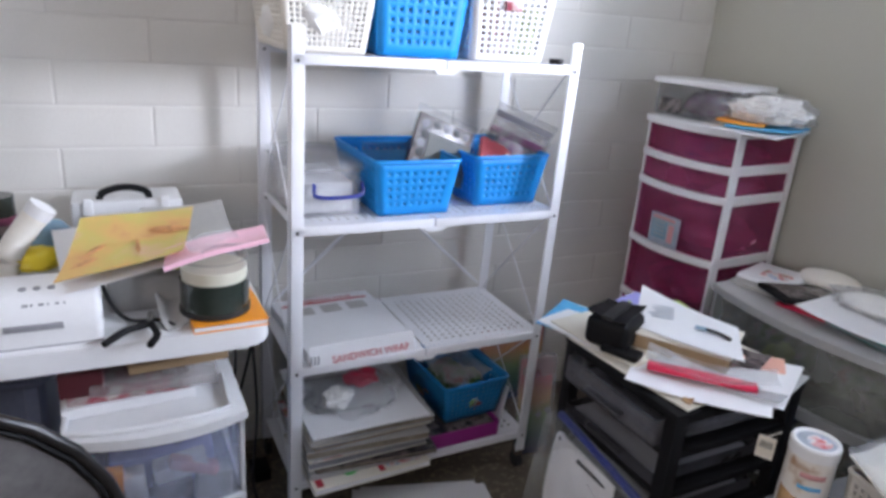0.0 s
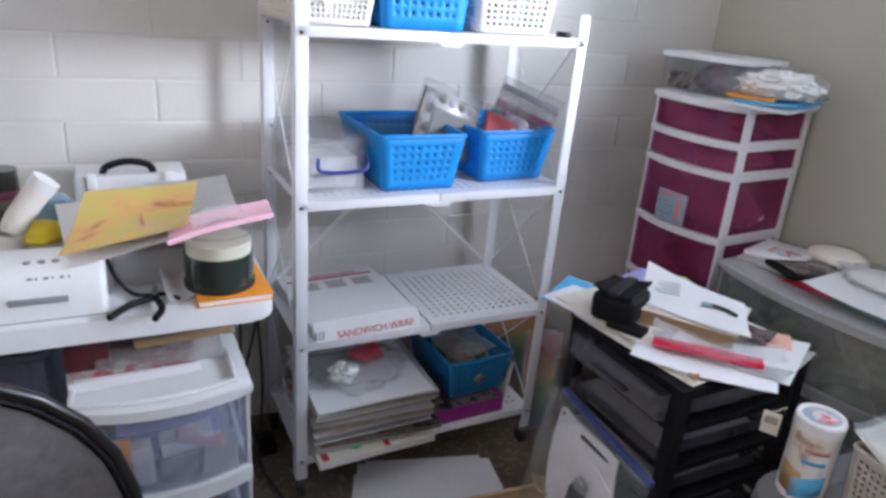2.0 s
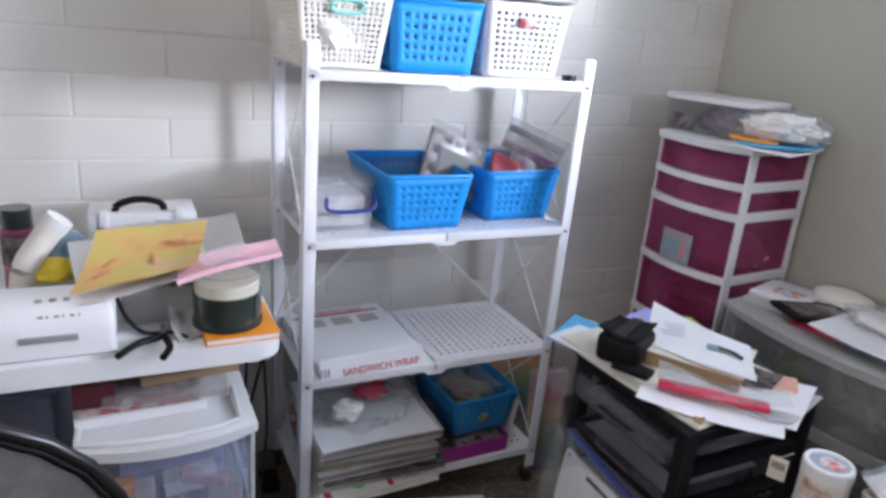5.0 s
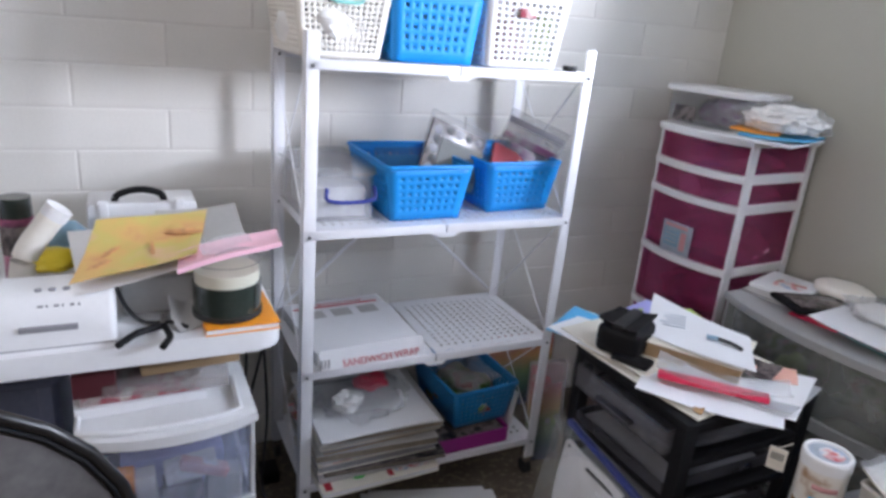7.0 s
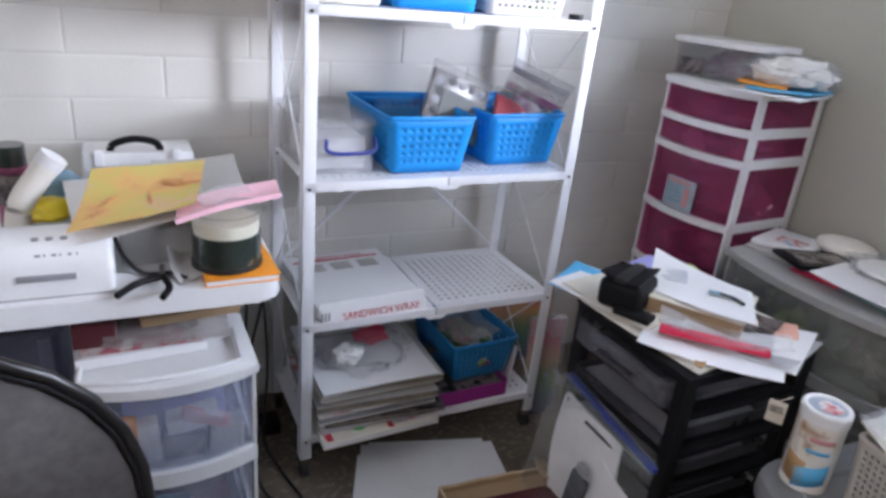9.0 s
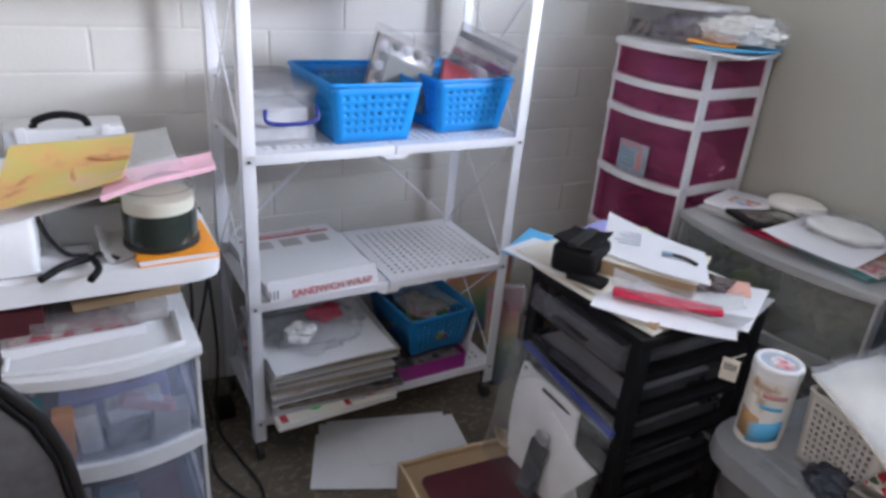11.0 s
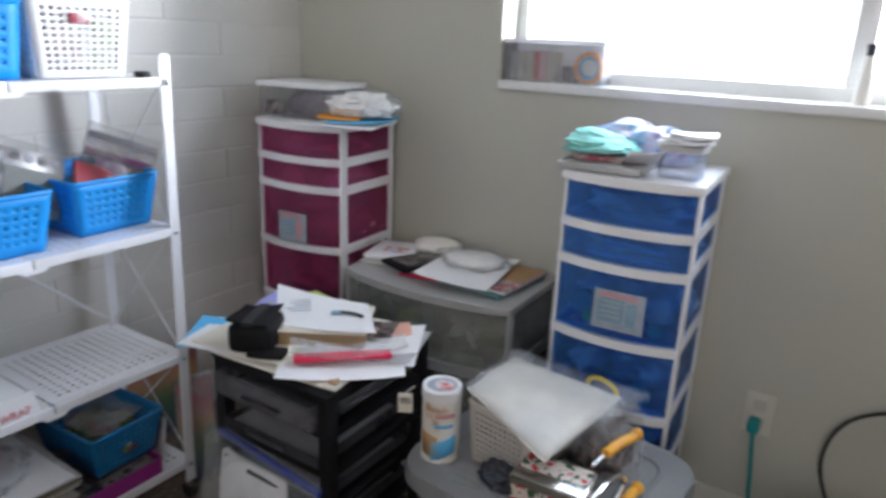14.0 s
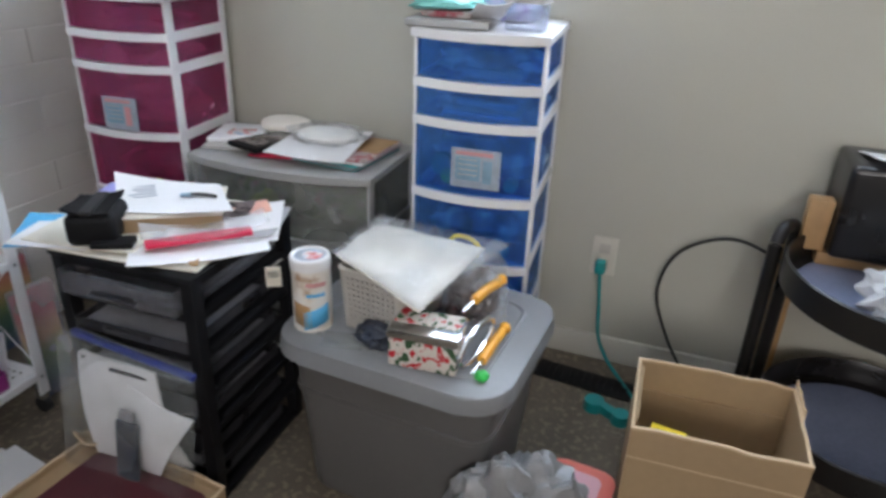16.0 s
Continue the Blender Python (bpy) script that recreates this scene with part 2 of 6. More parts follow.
M["rimgloss"] = surface("glossy_black_rim", (0.012, 0.011, 0.011), 0.3, var=0.2)
M["mesh"] = plastic_film("chair_mesh", (0.046, 0.038, 0.034), 0.90, 0.65, (0.5, 0.5, 0.5), scale=60)
M["wrinkled"] = surface("grey_bag", (0.25, 0.25, 0.255), 0.3, var=0.16, scale=12, bump=0.15)
M["cardsleeve"] = plastic_film("card_sleeve", (0.6, 0.6, 0.6), 0.08, 0.5, (0.92, 0.92, 0.92), cloud=0.06)
M["packgrey"] = surface("pack_grey_card", (0.17, 0.175, 0.165), 0.7, var=0.1, scale=14)
M["lavender"] = surface("lavender_card", (0.42, 0.42, 0.80), 0.6)
M["artpaper"] = blotched("painted_card", [(0.66, 0.26, 0.14), (0.74, 0.46, 0.15), (0.64, 0.52, 0.14), (0.74, 0.48, 0.28)], 8, 0.5, (1, 1, 1))
M["rainbow"] = height_bands("rainbow_sheets", [(0.02, 0.04, 0.16), (0.03, 0.14, 0.10), (0.16, 0.26, 0.06), (0.52, 0.26, 0.08), (0.50, 0.08, 0.09), (0.48, 0.14, 0.16)], 0.33)
M["labelblue"] = surface("faded_blue_print", (0.22, 0.36, 0.46), 0.4, var=0.2, scale=25)
M["print"] = blotched("colour_print", [(0.1, 0.25, 0.5), (0.75, 0.72, 0.7), (0.6, 0.08, 0.1), (0.3, 0.35, 0.15)], 26, 0.4)
M["printdark"] = blotched("dark_print", [(0.02, 0.02, 0.025), (0.07, 0.06, 0.06), (0.2, 0.17, 0.16), (0.03, 0.03, 0.03)], 24, 0.25)
M["printred"] = blotched("red_print", [(0.16, 0.02, 0.03), (0.45, 0.4, 0.38), (0.35, 0.03, 0.06), (0.6, 0.55, 0.5)], 20, 0.3)
M["printpurple"] = blotched("purple_print", [(0.10, 0.02, 0.08), (0.25, 0.22, 0.24), (0.16, 0.05, 0.13), (0.42, 0.38, 0.40)], 16, 0.25)
M["junk"] = blotched("mixed_craft_items", [(0.06, 0.07, 0.12), (0.5, 0.5, 0.52), (0.25, 0.08, 0.1), (0.16, 0.24, 0.34)], 18, 0.5, bump=0.8)
M["junkgreen"] = blotched("green_craft_items", [(0.02, 0.06, 0.02), (0.12, 0.2, 0.04), (0.3, 0.3, 0.28), (0.3, 0.05, 0.04)], 22, 0.4, bump=0.8)
M["toplinen"] = blotched("pink_and_green_linen", [(0.70, 0.66, 0.62), (0.78, 0.42, 0.46), (0.74, 0.72, 0.68), (0.45, 0.70, 0.34)], 9, 0.8, bump=0.4)
M["fibre"] = surface("white_fibre", (0.84, 0.83, 0.80), 0.9, var=0.05, scale=14, bump=0.5)
M["flowers"] = blotched("poinsettia_print", [(0.05, 0.10, 0.05), (0.62, 0.56, 0.50), (0.50, 0.03, 0.04), (0.58, 0.50, 0.46)], 40, 0.25, hard=True)
M["tinlabel"] = blotched("tin_print", [(0.80, 0.80, 0.78), (0.78, 0.76, 0.72), (0.75, 0.70, 0.62), (0.35, 0.18, 0.07)], 16, 0.3)
M["bargrey"] = surface("printed_grey", (0.28, 0.28, 0.30), 0.6)
M["barred"] = surface("printed_red", (0.50, 0.03, 0.05), 0.6)
M["barblack"] = surface("printed_black", (0.03, 0.03, 0.03), 0.6)
M["feltgrey"] = surface("dark_fabric_print", (0.035, 0.042, 0.06), 0.28, var=0.25)
M["liner"] = surface("slate_blue_liner", (0.18, 0.205, 0.30), 0.35, var=0.2)
outside, on, ol, ob_ = nodes_of("bright_sky_outside")
ob_.inputs["Base Color"].default_value = (0.9, 0.93, 1, 1)
ob_.inputs["Emission Color"].default_value = (0.93, 0.97, 1, 1)
ob_.inputs["Emission Strength"].default_value = 4.0


# ---- building helpers ----
def finish(bm, name, mat, smooth=True):
    bmesh.ops.recalc_face_normals(bm, faces=bm.faces)
    me = bpy.data.meshes.new(name)
    bm.to_mesh(me)
    bm.free()
    for mt in (mat if isinstance(mat, (list, tuple)) else [mat]):
        me.materials.append(mt)
    if smooth:
        me.shade_smooth()
        me.set_sharp_from_angle(angle=radians(38))
    return me


def part(name, bm, mat, parent, label="", smooth=True):
    ob = new(name, finish(bm, name, mat, smooth))
    ob.parent = parent
    return tagged(ob, label)


def thing(name, m, label, category, group="", kind=""):
    ob = new(name)
    ob.empty_display_size = 0.05
    ob.matrix_basis = m
    return tagged(ob, label, category, group, kind)


def single(name, bm, mat, m, label, category, group="", kind="", smooth=True):
    ob = new(name, finish(bm, name, mat, smooth))
    ob.matrix_basis = m
    return tagged(ob, label, category, group, kind)


def B():
    return bmesh.new()


def box(bm, x0, x1, y0, y1, z0, z1, bevel=0.0, seg=2):
    r = bmesh.ops.create_cube(bm, size=1, matrix=Matrix.LocRotScale(((x0 + x1) / 2, (y0 + y1) / 2, (z0 + z1) / 2), None, (abs(x1 - x0), abs(y1 - y0), abs(z1 - z0))))
    if bevel:
        es = list({e for v in r["verts"] for e in v.link_edges})
        bmesh.ops.bevel(bm, geom=es, offset=bevel, segments=seg, profile=0.6, affect="EDGES", clamp_overlap=True)
    return bm


def cyl(bm, x, y, z0, z1, r, r2=None, seg=24):
    bmesh.ops.create_cone(bm, cap_ends=True, segments=seg, radius1=r, radius2=r if r2 is None else r2, depth=z1 - z0, matrix=Matrix.Translation((x, y, (z0 + z1) / 2)))
    return bm


def prism(bm, outline, z0, z1, top_scale=1.0, centre=(0, 0), bevel=0.0):
    """An outline (counter-clockwise) raised from z0 to z1; its top may be wider or narrower than its foot."""
    lo = [bm.verts.new((x, y, z0)) for x, y in outline]
    hi = [bm.verts.new((centre[0] + (x - centre[0]) * top_scale, centre[1] + (y - centre[1]) * top_scale, z1)) for x, y in outline]
    n = len(lo)
    fs = [bm.faces.new((lo[i], lo[(i + 1) % n], hi[(i + 1) % n], hi[i])) for i in range(n)]
    top = bm.faces.new(hi)
    bot = bm.faces.new(lo[::-1])
    if bevel:
        bmesh.ops.bevel(bm, geom=list(top.edges) + list(bot.edges), offset=bevel, segments=2, profile=0.6, affect="EDGES", clamp_overlap=True)
    return bm


def round_rect(x0, x1, y0, y1, r, seg=5):
    out = []
    for cx, cy, a in ((x1 - r, y1 - r, 0), (x0 + r, y1 - r, 90), (x0 + r, y0 + r, 180), (x1 - r, y0 + r, 270)):
        out += [(cx + r * math.cos(radians(a + 90 * i / seg)), cy + r * math.sin(radians(a + 90 * i / seg))) for i in range(seg + 1)]
    return out


def tube(bm, pts, r, seg=8, closed=False):
    """A round rod along points."""
    pts = [Vector(p) for p in pts]
    rings, up, n = [], Vector((0, 0, 1)), len(pts)
    for i, p in enumerate(pts):
        a, b = (pts[i - 1] if i or closed else p), (pts[(i + 1) % n] if i < n - 1 or closed else p)
        d = (b - a).normalized()
        s = d.cross(up if abs(d.z) < 0.95 else Vector((1, 0, 0))).normalized()
        u = s.cross(d)
        rings.append([bm.verts.new(p + r * (math.cos(2 * math.pi * k / seg) * s + math.sin(2 * math.pi * k / seg) * u)) for k in range(seg)])
    for i in range(n if closed else n - 1):
        A, C = rings[i], rings[(i + 1) % n]
        for k in range(seg):
            bm.faces.new((A[k], A[(k + 1) % seg], C[(k + 1) % seg], C[k]))
    if not closed:
        bm.faces.new(rings[0][::-1])
        bm.faces.new(rings[-1])
    return bm


def curve_pts(ctrl, n=24):
    """Smooth points through control points."""
    c = [Vector(p) for p in ctrl]
    c = [2 * c[0] - c[1]] + c + [2 * c[-1] - c[-2]]
    out = []
    for i in range(1, len(c) - 2):
        for k in range(n):
            t = k / n
            out.append(0.5 * (2 * c[i] + (c[i + 1] - c[i - 1]) * t + (2 * c[i - 1] - 5 * c[i] + 4 * c[i + 1] - c[i + 2]) * t * t + (3 * c[i] - c[i - 1] - 3 * c[i + 1] + c[i + 2]) * t ** 3))
    return out + [c[-2]]


def sheet(bm, w, d, h=0.0008, curl=0.0, seed=0, n=8, skew=0.0):
    """A thin sheet with a slight wave, lying at z = 0 to h, centred."""
    rng = random.Random(seed)
    a, p = rng.uniform(-1, 1), rng.uniform(0, 6)
    top, low = [], []
    for j in range(n + 1):
        for i in range(n + 1):
            u, v = i / n - 0.5, j / n - 0.5
            z = curl * (abs(u * a + v) ** 2 * 2 + 0.25 * (1 + math.sin(5 * u + p)) * (0.3 + abs(v)))
            top.append(bm.verts.new((u * w + skew * v * d, v * d, z + h)))
            low.append(bm.verts.new((u * w + skew * v * d, v * d, z)))
    N = n + 1
    for j in range(n):
        for i in range(n):
            k = j * N + i
            bm.faces.new((top[k], top[k + 1], top[k + N + 1], top[k + N]))
            bm.faces.new((low[k], low[k + N], low[k + N + 1], low[k + 1]))
    rim = [i for i in range(N)] + [j * N + n for j in range(1, N)] + [n * N + i for i in range(n - 1, -1, -1)] + [j * N for j in range(n - 1, 0, -1)]
    for a_, b_ in zip(rim, rim[1:] + rim[:1]):
        bm.faces.new((top[a_], low[a_], low[b_], top[b_]))
    return bm


def lump(bm, w, d, h, rough=0.2, seed=0, sub=4, flat=True, freq=3.0):
    """A soft irregular heap or pouch of that size, its foot at z = 0."""
    r = bmesh.ops.create_icosphere(bm, subdivisions=sub, radius=0.5)
    off = Vector((seed * 7.3, seed * 3.1, seed * 1.7))
    for v in r["verts"]:
        k = 1 + rough * (noise.noise(v.co * freq + off) + 0.5 * noise.noise(v.co * freq * 2.7 + off))
        p = v.co * k
        if flat:
            p.z = max(p.z, -0.32)
        v.co = Vector((p.x * w, p.y * d, (p.z + (0.32 if flat else 0.5)) * h / (0.82 if flat else 1.0)))
    return bm


def holed(bm, A, Bc, C, D, nu, nv, hole=0.32, skip=None):
    """A four-cornered panel A-B-C-D pierced by nu x nv round holes."""
    A, Bc, C, D = map(Vector, (A, Bc, C, D))
    at = lambda u, v: (A * (1 - u) + Bc * u) * (1 - v) + (D * (1 - u) + C * u) * v
    g = [[bm.verts.new(at(i / nu, j / nv)) for i in range(nu + 1)] for j in range(nv + 1)]
    for j in range(nv):
        for i in range(nu):
            c = [g[j][i], g[j][i + 1], g[j + 1][i + 1], g[j + 1][i]]
            h = hole if not callable(hole) else hole(i, j)
            if h <= 0 or (skip and skip(i, j)):
                bm.faces.new(c)
                continue
            ring = [bm.verts.new(at((i + 0.5 + h * math.cos(a)) / nu, (j + 0.5 + h * math.sin(a)) / nv)) for a in [radians(225 + 360 * k / 8) for k in range(8)]]
            for k in range(4):
                bm.faces.new((c[k], ring[2 * k], ring[2 * k + 1]))
                bm.faces.new((c[k], ring[2 * k + 1], c[(k + 1) % 4]))
                bm.faces.new((ring[2 * k + 1], ring[(2 * k + 2) % 8], c[(k + 1) % 4]))
    return bm


def thicken(ob, t):
    s = ob.modifiers.new("wall", "SOLIDIFY")
    s.thickness, s.offset = t, 0
    return ob


def words(text, size, mat, parent, m, name="writing"):
    cu = bpy.data.curves.new(name, "FONT")
    cu.body, cu.size, cu.extrude, cu.align_x = text, size, 0.0003, "CENTER"
    ob = new(name, cu)
    cu.materials.append(mat)
    ob.parent, ob.matrix_basis = parent, m
    return ob

# ---- the room ----
def slab(name, x0, x1, y0, y1, z0, z1, mat, label):
    return single(name, box(B(), x0, x1, y0, y1, z0, z1), mat, Matrix(), label, name.split("_")[0], kind="structure", smooth=False)


slab("floor", ROOM_W - 0.2, WX + 0.2, ROOM_S - 0.2, WY + 0.25, -0.12, 0, M["floor"], "worn mottled tan-brown short carpet")
slab("ceiling", ROOM_W - 0.2, WX + 0.2, ROOM_S - 0.2, WY + 0.25, ROOM_H, ROOM_H + 0.12, M["ceiling"], "plain off-white painted ceiling")
# unseen wall; its opening is added for the west fill lamp
wall_west = thing("wall_west", Matrix(), "unseen dark brown wall with an opening for the added lamp", "wall", kind="structure")
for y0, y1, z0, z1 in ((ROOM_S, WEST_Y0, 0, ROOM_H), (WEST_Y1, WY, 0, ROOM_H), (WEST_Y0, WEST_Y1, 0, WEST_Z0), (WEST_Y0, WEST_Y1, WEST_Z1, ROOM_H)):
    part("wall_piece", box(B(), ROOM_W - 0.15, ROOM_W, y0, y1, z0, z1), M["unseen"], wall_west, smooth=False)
# unseen south wall, dark so that little light bounces back
slab("wall_south", ROOM_W - 0.15, WX + 0.18, ROOM_S - 0.15, ROOM_S, 0, ROOM_H, M["unseen"], "unseen wall, dark brown to keep bounce light low")

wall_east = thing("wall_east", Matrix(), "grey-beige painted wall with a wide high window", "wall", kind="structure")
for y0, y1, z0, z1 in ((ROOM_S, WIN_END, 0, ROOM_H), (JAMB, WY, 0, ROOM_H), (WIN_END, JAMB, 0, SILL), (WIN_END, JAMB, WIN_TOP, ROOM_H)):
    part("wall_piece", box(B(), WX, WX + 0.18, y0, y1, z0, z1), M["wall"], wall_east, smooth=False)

window = thing("window_1", Matrix(), "wide white-framed window with overexposed daylight", "window", kind="structure")
for y0, y1, z0, z1 in ((WIN_END, JAMB, SILL + 0.012, SILL + 0.05), (WIN_END, JAMB, WIN_TOP - 0.04, WIN_TOP), (JAMB - 0.035, JAMB, SILL + 0.05, WIN_TOP - 0.04), (WIN_END, WIN_END + 0.035, SILL + 0.05, WIN_TOP - 0.04), (0.035, 0.085, SILL + 0.05, WIN_TOP - 0.04)):
    part("window_frame", box(B(), WX + 0.10, WX + 0.14, y0, y1, z0, z1, 0.003), M["sill"], window)
for y0, y1 in ((WIN_END + 0.035, 0.035), (0.085, JAMB - 0.035)):
    g = part("pane", box(B(), WX + 0.118, WX + 0.122, y0, y1, SILL + 0.05, WIN_TOP - 0.04), plastic_film("window_glass", (0.9, 0.93, 0.95), 0.12, 0.03), window)
    g.visible_shadow = False
part("window_sill", box(B(), WX - 0.012, WX + 0.10, WIN_END, JAMB, SILL - 0.014, SILL + 0.012, 0.004), M["sill"], window, "white painted sill")
# unseen frame, made up to go with the west fill lamp
unseen_window = thing("unseen_window", Matrix(), "unseen white frame added around the west fill lamp", "window", kind="structure")
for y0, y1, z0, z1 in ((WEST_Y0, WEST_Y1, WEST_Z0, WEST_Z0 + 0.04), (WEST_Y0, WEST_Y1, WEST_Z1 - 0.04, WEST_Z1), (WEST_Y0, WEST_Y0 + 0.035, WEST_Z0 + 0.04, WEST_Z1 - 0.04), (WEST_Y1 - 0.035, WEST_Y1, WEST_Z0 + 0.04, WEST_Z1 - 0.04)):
    part("window_frame", box(B(), ROOM_W - 0.12, ROOM_W - 0.08, y0, y1, z0, z1, 0.003), M["sill"], unseen_window)
# glowing sheet added outside the unseen west opening
single("backdrop", box(B(), ROOM_W - 2.55, ROOM_W - 2.5, -5, 5, -1, 6), outside, Matrix(), "bright overcast daylight outside the window", "backdrop", kind="structure")
bd = single("backdrop", box(B(), WX + 2.5, WX + 2.55, -5, 6, -1, 6), outside, Matrix(), "bright overcast daylight outside the window", "backdrop", kind="structure")

base = thing("baseboard", Matrix(), "low white painted baseboard", "baseboard", kind="structure")
part("board", box(B(), WX - 0.014, WX, ROOM_S, WY - 0.001, 0, 0.085, 0.004), M["trim"], base)

# block wall of long low painted blocks in running bond
wall_north = thing("wall_north", Matrix(), "off-white painted wall of long low concrete blocks", "wall", kind="structure")
part("mortar_bed", box(B(), ROOM_W - 0.15, WX + 0.18, WY + 0.0024, WY + 0.2, 0, ROOM_H), M["joint"], wall_north, smooth=False)
BL, BH, JT = 0.42, 0.1035, 0.0035
bmb = box(B(), JT / 2, BL - JT / 2, 0, 0.02, JT / 2, BH - JT / 2, 0.0035, 2)
brick_mesh = finish(bmb, "brick", M["block"], False)
for k in range(24):
    z = 1.036 - 11 * BH + k * BH + 0.1025
    z = z - BH
    first = -0.12 if k % 2 == 1 else 0.093
    if z < -0.01 or z > ROOM_H - BH:
        continue
    for i in range(-4, 5):
        x = first + i * BL
        if x + BL < ROOM_W or x > WX:
            continue
        br = new("brick", brick_mesh)
        br.parent = wall_north
        br.location = (x, WY + 0.0006 * ((i * 7 + k * 5) % 4 - 1.5), z)

# outlet, plug and cords
outlet = thing("wall_outlet", pose(WX, 0.118, 0.362), "white wall outlet with a teal plug", "outlet")
part("plate", box(B(), -0.006, 0, -0.037, 0.037, -0.062, 0.062, 0.003), M["plate"], outlet)
for dz in (0.025, -0.025):
    part("socket", box(B(), -0.009, -0.004, -0.017, 0.017, dz - 0.016, dz + 0.016, 0.004), M["greycream"], outlet)
cord = thing("extension_cord", Matrix(), "teal extension cord plugged in beside the baseboard", "cord")
part("plug", box(B(), WX - 0.045, WX - 0.009, 0.106, 0.138, 0.314, 0.356, 0.010), M["teal"], cord)
part("cable", tube(B(), curve_pts([(WX - 0.035, 0.121, 0.318), (WX - 0.045, 0.108, 0.21), (WX - 0.04, 0.096, 0.10), (WX - 0.05, 0.06, 0.03), (WX - 0.12, 0.0, 0.006), (WX - 0.22, -0.06, 0.006)]), 0.0055), M["teal"], cord)
socket_end = B()
for cx, cy, r in ((1.655, 0.062, 0.030), (1.62, -0.018, 0.027)):
    cyl(socket_end, cx, cy, 0.0, 0.030, r, r * 0.92, 20)
prism(socket_end, [(1.668, 0.045), (1.645, 0.055), (1.608, -0.005), (1.632, -0.015)], 0.001, 0.027)
part("connector", socket_end, M["teal"], cord, "teal two-lobed socket end lying on the floor")
cable = thing("black_cable", Matrix(), "black cable looping up beside the wall", "cable")
part("loop", tube(B(), curve_pts([(WX - 0.06, -0.18, 0.03), (WX - 0.05, -0.100, 0.16), (WX - 0.04, -0.052, 0.30), (WX - 0.04, -0.090, 0.43), (WX - 0.05, -0.21, 0.50), (WX - 0.08, -0.33, 0.48), (WX - 0.1, -0.45, 0.40)]), 0.0048), M["rubber"], cable)
vent = thing("floor_vent", pose(1.778, 0.112, 0.0, 0, 0, -5), "dark metal floor vent beside the wall", "vent")
part("frame", box(B(), -0.045, 0.045, -0.15, 0.15, 0.0, 0.005, 0.002), M["black"], vent)
for i in range(12):
    part("slat", box(B(), -0.035, 0.035, -0.135 + i * 0.0225, -0.128 + i * 0.0225, 0.004, 0.009, 0.001), M["black"], vent)

# ---- drawer towers and large furniture ----
def bowed(y0, y1, x_back, bow, x_front=0.0, n=10):
    """Outline of a box whose front (towards -x) bulges by bow."""
    f = [(x_front - bow * (1 - (2 * i / n - 1) ** 2), y1 + (y0 - y1) * i / n) for i in range(n + 1)]
    return [(x_back, y0), (x_back, y1)] + f


def shell(bm, outline, z0, z1, t=0.003, floor=True):
    """Upright walls along an outline, open above."""
    n = len(outline)
    cx, cy = sum(p[0] for p in outline) / n, sum(p[1] for p in outline) / n
    inn = [(p[0] + (t if p[0] < cx else -t), p[1] + (t if p[1] < cy else -t)) for p in outline]
    vo = [[bm.verts.new((x, y, z)) for x, y in outline] for z in (z0, z1)]
    vi = [[bm.verts.new((x, y, z)) for x, y in inn] for z in (z0 + t, z1)]
    for i in range(n):
        j = (i + 1) % n
        bm.faces.new((vo[0][i], vo[0][j], vo[1][j], vo[1][i]))
        bm.faces.new((vi[0][j], vi[0][i], vi[1][i], vi[1][j]))
        bm.faces.new((vo[1][i], vo[1][j], vi[1][j], vi[1][i]))
    bm.faces.new(vo[0][::-1])
    bm.faces.new(vi[0])
    return bm


